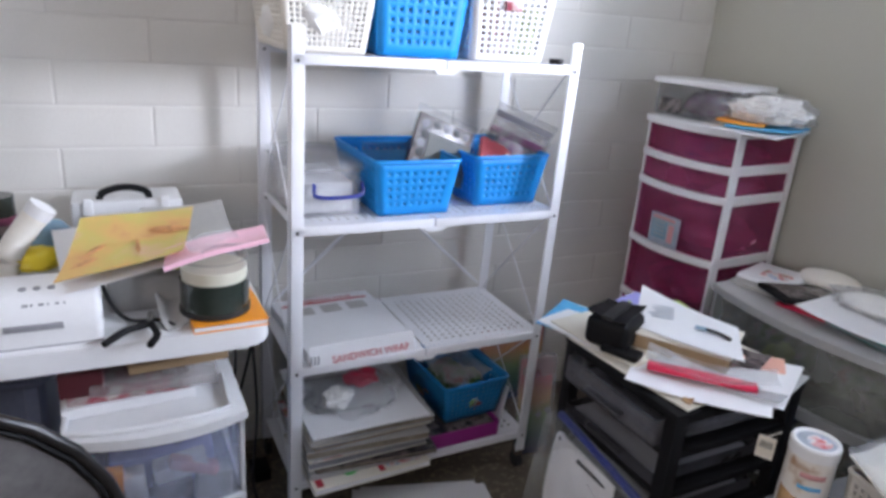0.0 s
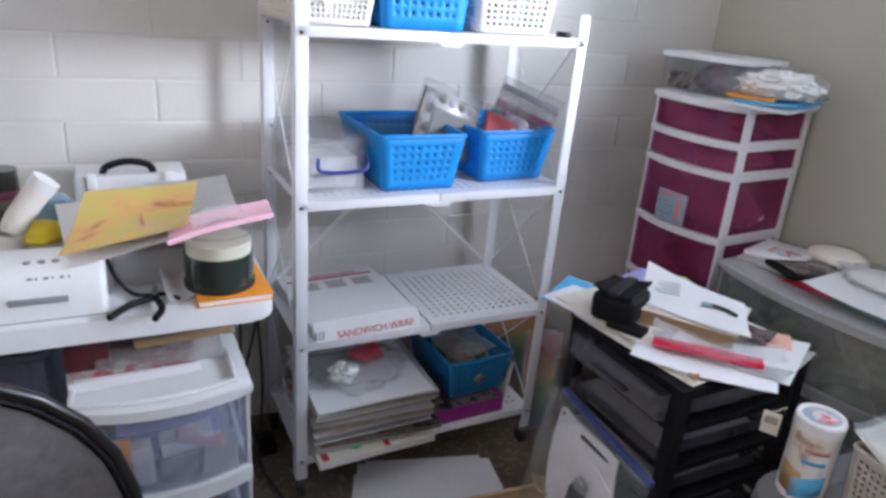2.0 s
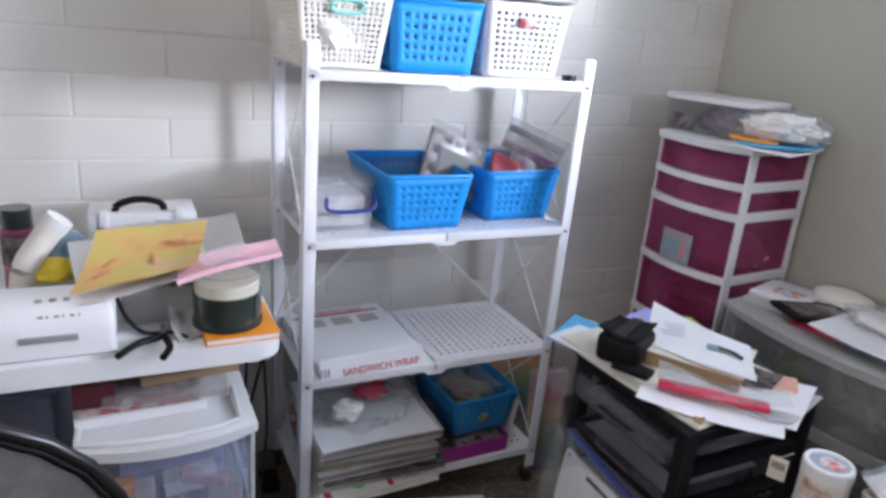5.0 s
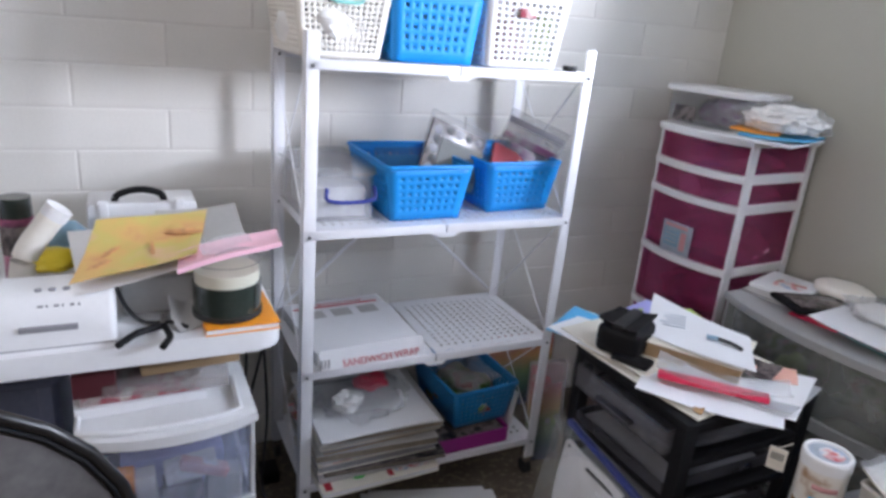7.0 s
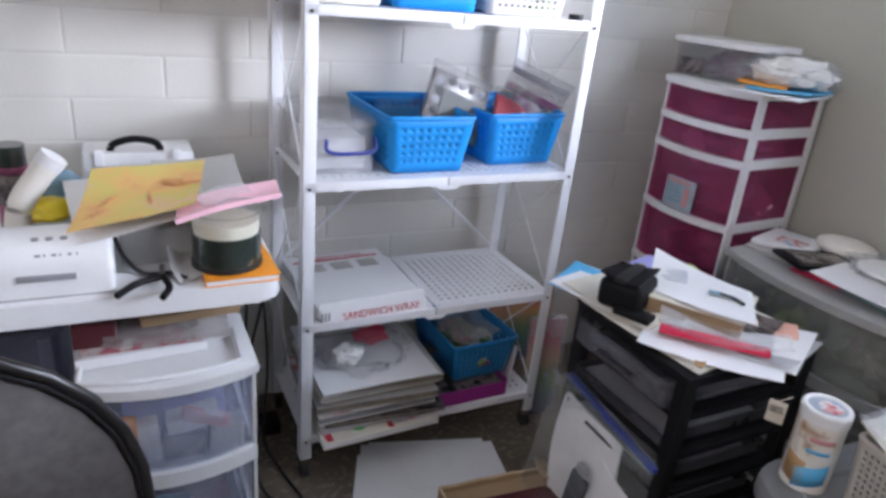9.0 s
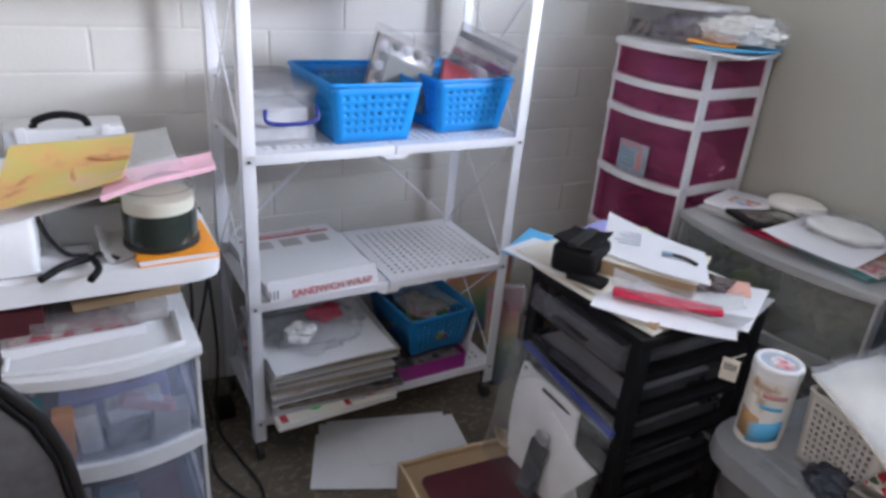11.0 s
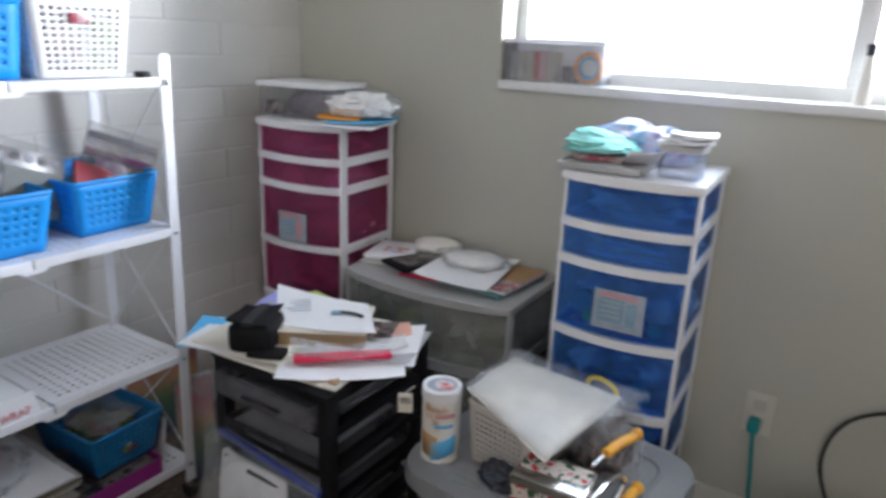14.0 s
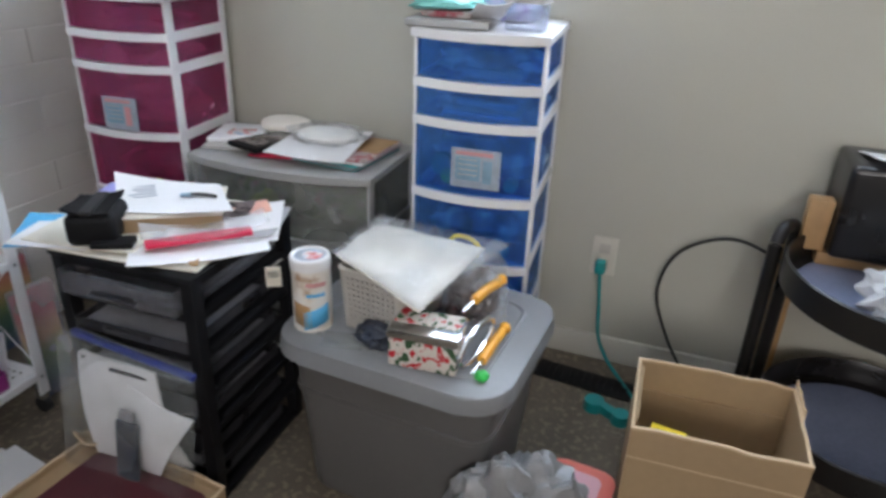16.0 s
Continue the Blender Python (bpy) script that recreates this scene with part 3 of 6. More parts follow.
def drawer_tower(m, label, W, D, levels, drawer_mat, frame_mat, contents, bow=0.018, lip=0.05, band=0.022, name="drawer_tower", sticker=None, strip="labelblue"):
    """Plastic drawer tower; front towards -x, width along +y. levels: heights from the top down to the foot."""
    t = thing(name, m, label, "drawer tower")
    top, P = levels[0], 0.026
    bmt = prism(B(), bowed(-0.006, W + 0.006, D + 0.004, bow, -0.008), top - 0.022, top, bevel=0.006)
    part("top_panel", bmt, frame_mat, t)
    for y0, y1 in ((0, 0.009), (W - 0.009, W)):
        for x0, x1 in ((0, 0.034), (D - P, D)):
            part("post", box(B(), x0, x1, y0, y1, 0.0, top - 0.02, 0.003), frame_mat, t)
    for k, z in enumerate(levels[1:]):
        part("front_band", prism(B(), bowed(0.0, W, 0.03, bow, -0.004), z - band / 2, z + band / 2, bevel=0.003), frame_mat, t)
        for y0, y1 in ((0.001, 0.012), (W - 0.012, W - 0.001)):
            part("side_band", box(B(), 0.02, D - P, y0, y1, z - band * 0.7, z + band * 0.7, 0.002), frame_mat, t)
        part("back_band", box(B(), D - 0.01, D - 0.002, P, W - P, z - band / 2, z + band / 2), frame_mat, t)
    for k in range(len(levels) - 1):
        z1, z0 = levels[k] - (0.024 if k == 0 else band / 2), levels[k + 1] + band / 2
        dr = part("drawer", shell(B(), bowed(0.006, W - 0.006, D - 0.02, bow - 0.002, 0.004), z0 + 0.002, z1 - 0.003), drawer_mat, t)
        part("handle", prism(B(), bowed(W * 0.3, W * 0.7, 0.0, 0.006, -0.012), z1 - 0.016, z1 - 0.006, bevel=0.002), drawer_mat, dr)
        if contents and k < len(contents) and contents[k]:
            hh = (z1 - z0) * contents[k][1]
            fill = part("contents", lump(B(), D * 0.7, W * 0.86, hh, 0.35, k + 3, 3, freq=4), contents[k][0], dr)
            fill.location = (D * 0.5, W / 2, z0 + 0.006)
    if sticker:
        z, y, w, h = sticker
        st = part("label", box(B(), -bow - 0.006, -bow - 0.002, y - w / 2, y + w / 2, z - h / 2, z + h / 2, 0.001), M["sticker"], t, "pale printed label")
        part("picture", box(B(), -bow - 0.0085, -bow - 0.005, y - w * 0.10, y + w * 0.40, z - h * 0.3, z + h * 0.30, 0.0005), M["labelblue"], st)
        part("red_strip", box(B(), -bow - 0.0085, -bow - 0.005, y - w * 0.35, y + w * 0.40, z + h * 0.34, z + h * 0.44, 0.0005), M["rose"], st)
        part("picture", box(B(), -bow - 0.0085, -bow - 0.005, y - w * 0.34, y - w * 0.16, z - h * 0.34, z + h * 0.24, 0.0005), M[strip], st)
        for i in range(4):
            part("print_bar", box(B(), -bow - 0.0095, -bow - 0.008, y - w * 0.05, y + w * 0.34, z + h * (0.22 - 0.13 * i), z + h * (0.25 - 0.13 * i)), M["greypaper"], st)
    return t


LEV = [1.034, 0.908, 0.814, 0.624, 0.436, 0.25, 0.05]
drawer_tower(pose(1.575, 0.280, 0, 0, 0, 3.5), "tall white plastic tower with blue translucent drawers", 0.324, 0.335, LEV, M["bluedrawer"], M["whiteplastic"],
             [(M["bluestuff"], 0.6), (M["bluestuff"], 0.7), (M["bluestuff"], 0.75), (M["bluestuff"], 0.6), (M["bluestuff"], 0.6), (M["bluestuff"], 0.6)], bow=0.030, sticker=(0.712, 0.147, 0.125, 0.10))
for z, y, w, d, h, mt_ in ((0.825, 0.15, 0.14, 0.20, 0.010, "sky"), (0.838, 0.16, 0.12, 0.21, 0.006, "labelblue"), (0.848, 0.14, 0.10, 0.15, 0.012, "sky"), (0.92, 0.13, 0.12, 0.15, 0.02, "labelblue")):
    single("craft_pack", box(B(), -w / 2, w / 2, -d / 2, d / 2, 0, h, 0.003), M[mt_], pose(1.655, 0.292 + y, z, 3, 0, 6), "pale blue craft pack inside a blue drawer", "craft pack", "packs in the blue drawers")
for y, z, r, mt_ in ((0.245, 0.69, 0.030, "teal"), (0.225, 0.661, 0.022, "green"), (0.058, 0.657, 0.018, "teal"), (0.10, 0.658, 0.022, "navy"), (0.08, 0.468, 0.03, "teal"), (0.20, 0.476, 0.038, "navy")):
    single("ribbon_spool", cyl(B(), 0, 0, -0.01, 0.01, r, seg=20), M[mt_], pose(1.605, 0.292 + y, z, 0, 90, 0), "ribbon spool standing inside a blue drawer", "spool", "spools in the blue drawers")
drawer_tower(pose(1.603, 1.376, 0, 0, 0, 5.0), "tall white plastic tower with raspberry translucent drawers", 0.342, 0.302, [1.054, 0.936, 0.845, 0.646, 0.448, 0.25, 0.05], M["purple"], M["whiteplastic"],
             [(M["plum"], 0.5), (M["plum"], 0.6), (M["plum"], 0.6), (M["plum"], 0.6), (M["plum"], 0.6), (M["plum"], 0.6)], bow=0.034, sticker=(0.712, 0.172, 0.115, 0.098), strip="rose")
drawer_tower(pose(1.575, 0.735, 0, 0, 0, 2), "low grey plastic unit with wide clear drawers", 0.575, 0.345, [0.625, 0.41, 0.20, 0.03], M["greyclear"], M["greyframe"],
             [(M["junkgreen"], 0.5), (M["junk"], 0.5), (M["junk"], 0.5)], bow=0.05, band=0.03, name="drawer_unit")
drawer_tower(pose(0.193, 1.228, 0, 0, 0, 90.5), "white plastic drawer cart with frosted drawers under the table", 0.318, 0.34, [0.53, 0.31, 0.09, 0.0], M["clear"], M["whiteplastic"],
             None, bow=0.035, band=0.035, name="drawer_cart")


# black stacking drawer tower
def tray_tower(m, W, D, H, n):
    t = thing("paper_drawer_tower", m, "black plastic tower of shallow grey translucent paper drawers", "drawer tower")
    for x in (0.0, D - 0.032):
        for y in (0.0, W - 0.03):
            part("post", box(B(), x, x + 0.032, y, y + 0.03, 0, H, 0.003), M["black"], t)
    st = H / n
    for k in range(n + 1):
        z = min(H - 0.016, k * st)
        part("rail", box(B(), 0.004, D - 0.004, 0.002, 0.022, z, z + 0.018, 0.002), M["black"], t)
        part("rail", box(B(), 0.004, D - 0.004, W - 0.022, W - 0.002, z, z + 0.018, 0.002), M["black"], t)
        part("cross_rail", box(B(), 0.004, 0.024, 0.02, W - 0.02, z, z + 0.014, 0.002), M["black"], t)
        part("divider", box(B(), 0.01, D - 0.01, 0.015, W - 0.015, z + 0.004, z + 0.008), M["black"], t)
    for k in range(n):
        z = k * st
        out = (0.018 if k == n - 1 else 0.008 if k % 2 else 0.0)
        dr = part("drawer", shell(B(), [(-out, 0.032), (D - 0.05, 0.032), (D - 0.05, W - 0.032), (-out, W - 0.032)], z + 0.022, z + st * (0.80 if k == n - 1 else 0.50), 0.003), M["trayclear"] if k == n - 1 else M["traygrey"], t)
        part("handle", box(B(), -out - 0.016, -out, W * 0.34, W * 0.66, z + st * 0.40, z + st * 0.48, 0.003), M["traygrey"], dr)
        if k == n - 1:
            part("front_lip", box(B(), -out - 0.014, -out - 0.001, W * 0.10, W * 0.72, z + st * 0.66, z + st * 0.79, 0.004), M["trayclear"], dr, "stepped clear lip")
        if k > 1:
            part("paper_ream", box(B(), 0.01, D - 0.08, 0.045, W - 0.045, z + 0.026, z + 0.026 + st * 0.14, 0.002), M["bargrey"], dr)
    part("top_panel", box(B(), -0.004, D + 0.002, -0.003, W + 0.003, H, H + 0.012, 0.004), M["black"], t)
    return t


tray_tower(pose(0.946, 0.822, 0, 0, 0, 1), 0.36, 0.375, 0.59, 6)

# storage tote with lid
tote = thing("storage_tote", pose(1.255, 0.457, 0, 0, 0, -4), "large grey plastic storage tote with closed lid", "storage bin")
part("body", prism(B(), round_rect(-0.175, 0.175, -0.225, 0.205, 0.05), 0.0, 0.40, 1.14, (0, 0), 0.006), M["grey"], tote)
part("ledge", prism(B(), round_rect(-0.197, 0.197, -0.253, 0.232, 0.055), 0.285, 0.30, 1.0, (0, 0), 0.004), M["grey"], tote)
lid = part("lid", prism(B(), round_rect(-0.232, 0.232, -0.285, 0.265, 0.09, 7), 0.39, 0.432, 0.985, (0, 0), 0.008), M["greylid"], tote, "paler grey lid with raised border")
rim = B()
tube(rim, [(x, y, 0.431) for x, y in round_rect(-0.165, 0.165, -0.215, 0.195, 0.05, 7)], 0.006, 8, True)
part("ridge", rim, M["greylid"], lid)


# folding steel shelf
SX, SY, SW, SD = 0.34, 1.452, 0.722, 0.35
shelf = thing("folding_shelf", pose(SX, SY, 0, 0, 0, 0.7), "white folding steel shelf with four perforated tiers on casters", "shelf")
TIERS = [0.134, 0.467, 0.827, 1.206]


def lean(z):
    """The right-hand posts stand slightly out of true."""
    return 0.017 * (z - 0.1) / 1.1


for x in (0, SW - 0.03):
    for y in (0, SD - 0.03):
        bmp = box(B(), x, x + 0.03, y, y + 0.004, 0.065, 1.262, 0.001)
        xs = x if x == 0 else x + 0.026
        box(bmp, xs, xs + 0.004, y, y + 0.03, 0.065, 1.262, 0.001)
        if x:
            for v in bmp.verts:
                v.co.x += lean(v.co.z)
        po = part("post", bmp, M["steel"], shelf)
        for z in TIERS:
            bb = B()
            bmesh.ops.create_cone(bb, cap_ends=True, segments=10, radius1=0.0034, radius2=0.003, depth=0.003, matrix=pose(x + 0.015 + (lean(z) if x else 0), y - 0.002, z - 0.014, 90))
            part("bolt", bb, M["bolt"], po)
        ca = part("caster", box(B(), x + 0.006, x + 0.026, y + 0.004, y + 0.024, 0.042, 0.07, 0.003), M["chrome"], shelf, "black caster wheel in a steel fork")
        wb = B()
        bmesh.ops.create_cone(wb, cap_ends=True, segments=18, radius1=0.024, radius2=0.024, depth=0.016, matrix=pose(x + 0.016, y + 0.018, 0.024, 0, 90, 0))
        part("wheel", wb, M["rubber"], ca)
for z in TIERS:
    for x0, x1 in ((0.006, SW / 2 - 0.002), (SW / 2 + 0.002, SW - 0.006 + lean(z))):
        bmh = holed(B(), (x0, 0.012, z), (x1, 0.012, z), (x1, SD - 0.012, z), (x0, SD - 0.012, z), 16, 15, 0.21, lambda i, j: i in (0, 15) or j in (0, 14))
        for (ax, ay), (bx, by) in (((x0, 0.006), (x1, 0.006)), ((x0, SD - 0.006), (x1, SD - 0.006))):
            box(bmh, ax, bx, ay - 0.006, ay + 0.006, z - 0.022, z, 0.001)
        part("shelf_panel", bmh, M["steel"], shelf)
    part("hinge", prism(B(), [(SW / 2 - 0.022, 0.0005), (SW / 2 + 0.022, 0.0005), (SW / 2 + 0.022, 0.006), (SW / 2 - 0.022, 0.006)], z - 0.032, z - 0.022, 1.5, (SW / 2, 0)), M["steel"], shelf)
for za, zb in zip(TIERS, TIERS[1:]):
    for x in (0.006, SW - 0.006):
        part("side_rod", tube(B(), [(x, 0.02, zb - 0.02), (x, SD - 0.02, za + 0.01)], 0.0018, 6), M["steel"], shelf)
        part("side_rod", tube(B(), [(x, SD - 0.02, zb - 0.02), (x, 0.02, za + 0.01)], 0.0018, 6), M["steel"], shelf)
for xa, xb in ((SW * 0.03, SW * 0.5), (SW * 0.97, SW * 0.5)):
    part("back_brace", tube(B(), [(xa, SD - 0.01, TIERS[1] + 0.02), (xb, SD - 0.01, TIERS[2] - 0.03)], 0.005, 6), M["steel"], shelf)
part("knob", cyl(B(), SW - 0.045, 0.02, 1.207, 1.220, 0.018), M["rubber"], shelf, "black plastic cap")

# white folding table
table = thing("folding_table", Matrix(), "white plastic folding table crowded with craft tools", "table")
part("tabletop", prism(B(), round_rect(-1.25, 0.250, 1.228, 1.845, 0.045), 0.662, 0.705, 1.0, (0, 0), 0.008), M["whiteplastic"], table)
for y in (1.34, 1.76):
    part("leg", tube(B(), [(0.06, y, 0.66), (0.09, y, 0.0)], 0.014), M["bargrey"], table)
part("leg_bar", tube(B(), [(0.085, 1.34, 0.12), (0.085, 1.76, 0.12)], 0.01), M["bargrey"], table)
for y in (1.34, 1.76):
    part("leg", tube(B(), [(-1.1, y, 0.66), (-1.12, y, 0.0)], 0.014), M["bargrey"], table)

# office chair
chair = thing("office_chair", pose(-0.272, 0.775, 0, 0, 0, 5), "black mesh office chair turned to the table", "chair")
bo = B()
outl = []
for i in range(28):
    a = 2 * math.pi * i / 28
    outl.append((0.256 * math.copysign(abs(math.cos(a)) ** 0.95, math.cos(a)), -0.03 + 0.035 * math.cos(a) ** 2, 0.60 + 0.300 * math.copysign(abs(math.sin(a)) ** 0.95, math.sin(a))))
part("back_frame", tube(B(), outl, 0.0075, 10, True), M["rimgloss"], chair, "glossy black rim")
part("inner_rim", tube(B(), [(x * 0.965, y - 0.004, 0.60 + (z - 0.60) * 0.965) for x, y, z in outl], 0.0032, 8, True), M["black"], chair)
back = B()
vs = [back.verts.new(p) for p in outl]
mid = back.verts.new((0, -0.06, 0.60))
for i in range(28):
    back.faces.new((vs[i], vs[(i + 1) % 28], mid))
thicken(part("backrest", back, M["mesh"], chair, "black see-through mesh"), 0.002)
part("seat", prism(B(), round_rect(-0.21, 0.21, 0.0, 0.40, 0.08), 0.40, 0.47, 1.0, (0, 0), 0.02), M["black"], chair)
part("spine", tube(B(), curve_pts([(0, -0.04, 0.45), (0, -0.085, 0.40), (0, 0.0, 0.37), (0, 0.2, 0.38)], 8), 0.02), M["black"], chair)
part("gas_post", cyl(B(), 0, 0.21, 0.09, 0.40, 0.025), M["black"], chair)
for i in range(5):
    a = radians(72 * i)
    lg = part("leg", tube(B(), [(0, 0.21, 0.10), (0.26 * math.cos(a), 0.21 + 0.26 * math.sin(a), 0.07)], 0.018), M["black"], chair)
    part("caster", cyl(B(), 0.26 * math.cos(a), 0.21 + 0.26 * math.sin(a), 0.0, 0.05, 0.022), M["rubber"], lg)

# ---- things on the steel shelf ----
def basket(m, W, D, H, mat, label, inset=0.022, nu=9, nv=7, holes=0.3, group="", category="basket", slots=False):
    """Open plastic basket, front along y = 0, with pierced walls, a rolled rim and a solid floor."""
    t = thing("basket", m, label, category, group)
    lo = [(inset, inset, 0.0), (W - inset, inset, 0.0), (W - inset, D - inset, 0.0), (inset, D - inset, 0.0)]
    hi = [(0, 0, H), (W, 0, H), (W, D, H), (0, D, H)]
    pick = (lambda i, j: 0 if j in (0, nv - 1) or i in (0, nu - 1) else holes * (0.75 + 0.5 * ((i * 7 + j * 5) % 3) / 2)) if not slots else (lambda i, j: 0 if j == nv - 1 else holes)
    for k in range(4):
        a, b = k, (k + 1) % 4
        n = nu if k % 2 == 0 else max(4, round(nu * D / W))
        f = (lambda i, j, n=n: 0 if j in (0, nv - 1) or i in (0, n - 1) else holes * (0.6 + 0.5 * ((i * 7 + j * 5) % 3) / 2)) if not slots else (lambda i, j, n=n: 0 if j in (0, nv - 1) or i in (0, n - 1) else holes)
        thicken(part("wall", holed(B(), lo[a], lo[b], hi[b], hi[a], n, nv, f), mat, t), 0.0025)
    part("base", box(B(), inset, W - inset, inset, D - inset, 0.0, 0.004, 0.001), mat, t)
    part("rim", tube(B(), [(x, y, H) for x, y in round_rect(-0.002, W + 0.002, -0.002, D + 0.002, 0.012, 4)], 0.0055, 8, True), mat, t)
    return t


TOP, T2, T3, T1 = 1.208, 0.829, 0.469, 0.136
GB = "baskets on the steel shelf"
b1 = basket(pose(0.318, 1.468, TOP), 0.213, 0.325, 0.155, M["cream"], "cream plastic basket with slotted sides on the top shelf", 0.020, 16, 14, 0.30, GB, slots=True)
part("handle", tube(B(), [(0.112 + 0.035 * math.copysign(abs(math.cos(a)) ** 0.5, math.cos(a)), -0.004, 0.128 + 0.013 * math.copysign(abs(math.sin(a)) ** 0.5, math.sin(a))) for a in [2 * math.pi * i / 20 for i in range(20)]], 0.004, 6, True), M["mint"], b1, "mint green handle grip")
b2 = basket(pose(0.533, 1.475, TOP), 0.22, 0.31, 0.155, M["blue"], "bright blue plastic basket with round holes on top", 0.014, 10, 7, 0.17, GB)
b3 = basket(pose(0.766, 1.475, TOP), 0.226, 0.31, 0.166, M["whiteplastic"], "white plastic basket with square holes on top", 0.016, 12, 12, 0.3, GB, slots=True)
part("tag", box(B(), 0.085, 0.13, -0.006, 0.002, 0.115, 0.138, 0.004), M["printred"], b3, "dark red printed tag")
for bx, mt, w, d, h, sd in ((0.425, "fibre", 0.196, 0.31, 0.15, 1), (0.645, "junk", 0.165, 0.26, 0.14, 2), (0.880, "toplinen", 0.175, 0.26, 0.15, 3)):
    single("supply_heap", lump(B(), w, d, h, 0.25, sd), M[mt], pose(bx, 1.63, TOP + 0.008), "heap of mixed craft supplies filling a basket", "craft supply", kind="stuff")
single("ring_toy", lump(B(), 0.10, 0.03, 0.12, 0.1, 5), M["lime"], pose(0.955, 1.54, TOP + 0.01), "pale green card standing in the white basket", "card")

single("padded_mailer", sheet(B(), 0.40, 0.28, 0.022, 0.03, 33, 10), M["greypaper"], pose(0.80, 1.60, TOP + 0.171, 2, 0, 3), "grey padded mailer lying across the baskets", "mailer")
single("printed_mailer", sheet(B(), 0.34, 0.25, 0.014, 0.03, 35, 10), M["printdark"], pose(0.50, 1.60, TOP + 0.165, 2, 2, -6), "dark printed packet on a padded mailer", "packet")
single("white_bag", lump(B(), 0.20, 0.26, 0.06, 0.2, 36), M["fibre"], pose(0.90, 1.62, TOP + 0.155), "white cloth bag lying on a basket", "bag")
b4 = basket(pose(0.548, 1.480, T2, 0, 0, 0.5), 0.222, 0.315, 0.136, M["blue"], "bright blue plastic basket half full of card packs", 0.02, 10, 7, 0.165, GB)
b5 = basket(pose(0.836, 1.518, T2, 0, 0, 3), 0.228, 0.30, 0.134, M["blue"], "bright blue plastic basket full of card packs", 0.02, 10, 7, 0.165, GB)


def pack(m, w, h, t, mat, film, label):
    p = thing("card_pack", m, label, "card pack", "packs of craft cards")
    part("card", box(B(), -w / 2, w / 2, -t / 2, t / 2, 0, h, 0.001), mat, p)
    part("sleeve", box(B(), -w / 2 - 0.006, w / 2 + 0.006, -t / 2 - 0.002, t / 2 + 0.002, -0.004, h + 0.02, 0.001), film, p, "clear glossy sleeve")
    return p


pk = pack(pose(0.745, 1.585, T2 + 0.070, -12, 21, 4), 0.176, 0.15, 0.010, M["printdark"], M["cardsleeve"], "grey patterned card pack in a clear sleeve")
part("plain_panel", prism(B(), [(-0.048, -0.0075), (0.088, -0.0075), (0.088, -0.0045), (-0.048, -0.0045)], 0.0, 0.108), M["packgrey"], pk)
# small pale chip that draws a glint on the sleeve
part("painted_glint", box(B(), 0.060, 0.084, -0.0082, -0.0070, 0.022, 0.044, 0.001), M["sleeve"], pk)
for i in range(5):
    part("pattern", lump(B(), 0.026, 0.004, 0.024, 0.3, 20 + i, 2, False), M["barblack"] if i % 2 else M["bargrey"], pk).location = (-0.066 + 0.004 * (i % 2), -0.005, 0.012 + i * 0.025)
for i in range(4):
    part("pattern", lump(B(), 0.026, 0.004, 0.022, 0.3, 30 + i, 2, False), M["bargrey"] if i % 2 else M["barblack"], pk).location = (-0.03 + i * 0.032, -0.005, 0.122)
pp = pack(pose(1.0, 1.628, T2 + 0.110, -4, 19, -38), 0.165, 0.11, 0.010, M["sleeve"], M["cardsleeve"], "dark purple card pack in a clear sleeve")
part("plum_band", box(B(), -0.082, 0.082, -0.0075, -0.0045, 0.045, 0.066, 0.001), M["printpurple"], pp)
part("dark_band", box(B(), -0.082, 0.082, -0.0075, -0.0045, 0.092, 0.109, 0.001), M["bargrey"], pp)
pack(pose(0.985, 1.60, T2 + 0.080, -14, 24, -10), 0.13, 0.075, 0.010, M["printpurple"], M["cardsleeve"], "plum striped card pack in a clear sleeve")
rp = pack(pose(0.938, 1.585, T2 + 0.098, -30, 24, 0), 0.13, 0.06, 0.012, M["barred"], M["cardsleeve"], "red zip pouch of small cards")
part("white_tag", box(B(), 0.02, 0.055, -0.0095, -0.0055, 0.02, 0.042, 0.001), M["creampaper"], rp)
pack(pose(0.89, 1.60, T2 + 0.05, -35, 14, 0), 0.10, 0.075, 0.010, M["greypaper"], M["cardsleeve"], "grey card pack lying in the basket")
pack(pose(0.66, 1.70, T2 + 0.02, -8, 0, 0), 0.12, 0.10, 0.01, M["sky"], M["cardsleeve"], "blue card pack standing low in the basket")

cb = thing("clear_box", pose(0.362, 1.515, T2, 0, 0, 2), "frosted clear lidded box with a blue handle on the shelf", "box")
part("body", shell(B(), round_rect(0, 0.170, 0, 0.27, 0.02), 0, 0.112, 0.003), M["frost"], cb)
lid_cb = part("lid", prism(B(), round_rect(-0.004, 0.174, -0.004, 0.274, 0.022), 0.112, 0.128, 1.0, (0, 0), 0.004), M["frost"], cb)
part("lid_edge", tube(B(), [(x, y, 0.113) for x, y in round_rect(-0.005, 0.175, -0.005, 0.275, 0.022)], 0.0028, 6, True), M["frost"], lid_cb)
part("insert", box(B(), 0.024, 0.152, 0.02, 0.235, 0.005, 0.078, 0.006), M["paper"], cb, "white inner box")
part("handle", tube(B(), curve_pts([(0.046, -0.006, 0.083), (0.048, -0.016, 0.056), (0.105, -0.018, 0.050), (0.160, -0.016, 0.056), (0.163, -0.006, 0.086)], 6), 0.0048), M["navy"], cb, "dark blue carrying handle")

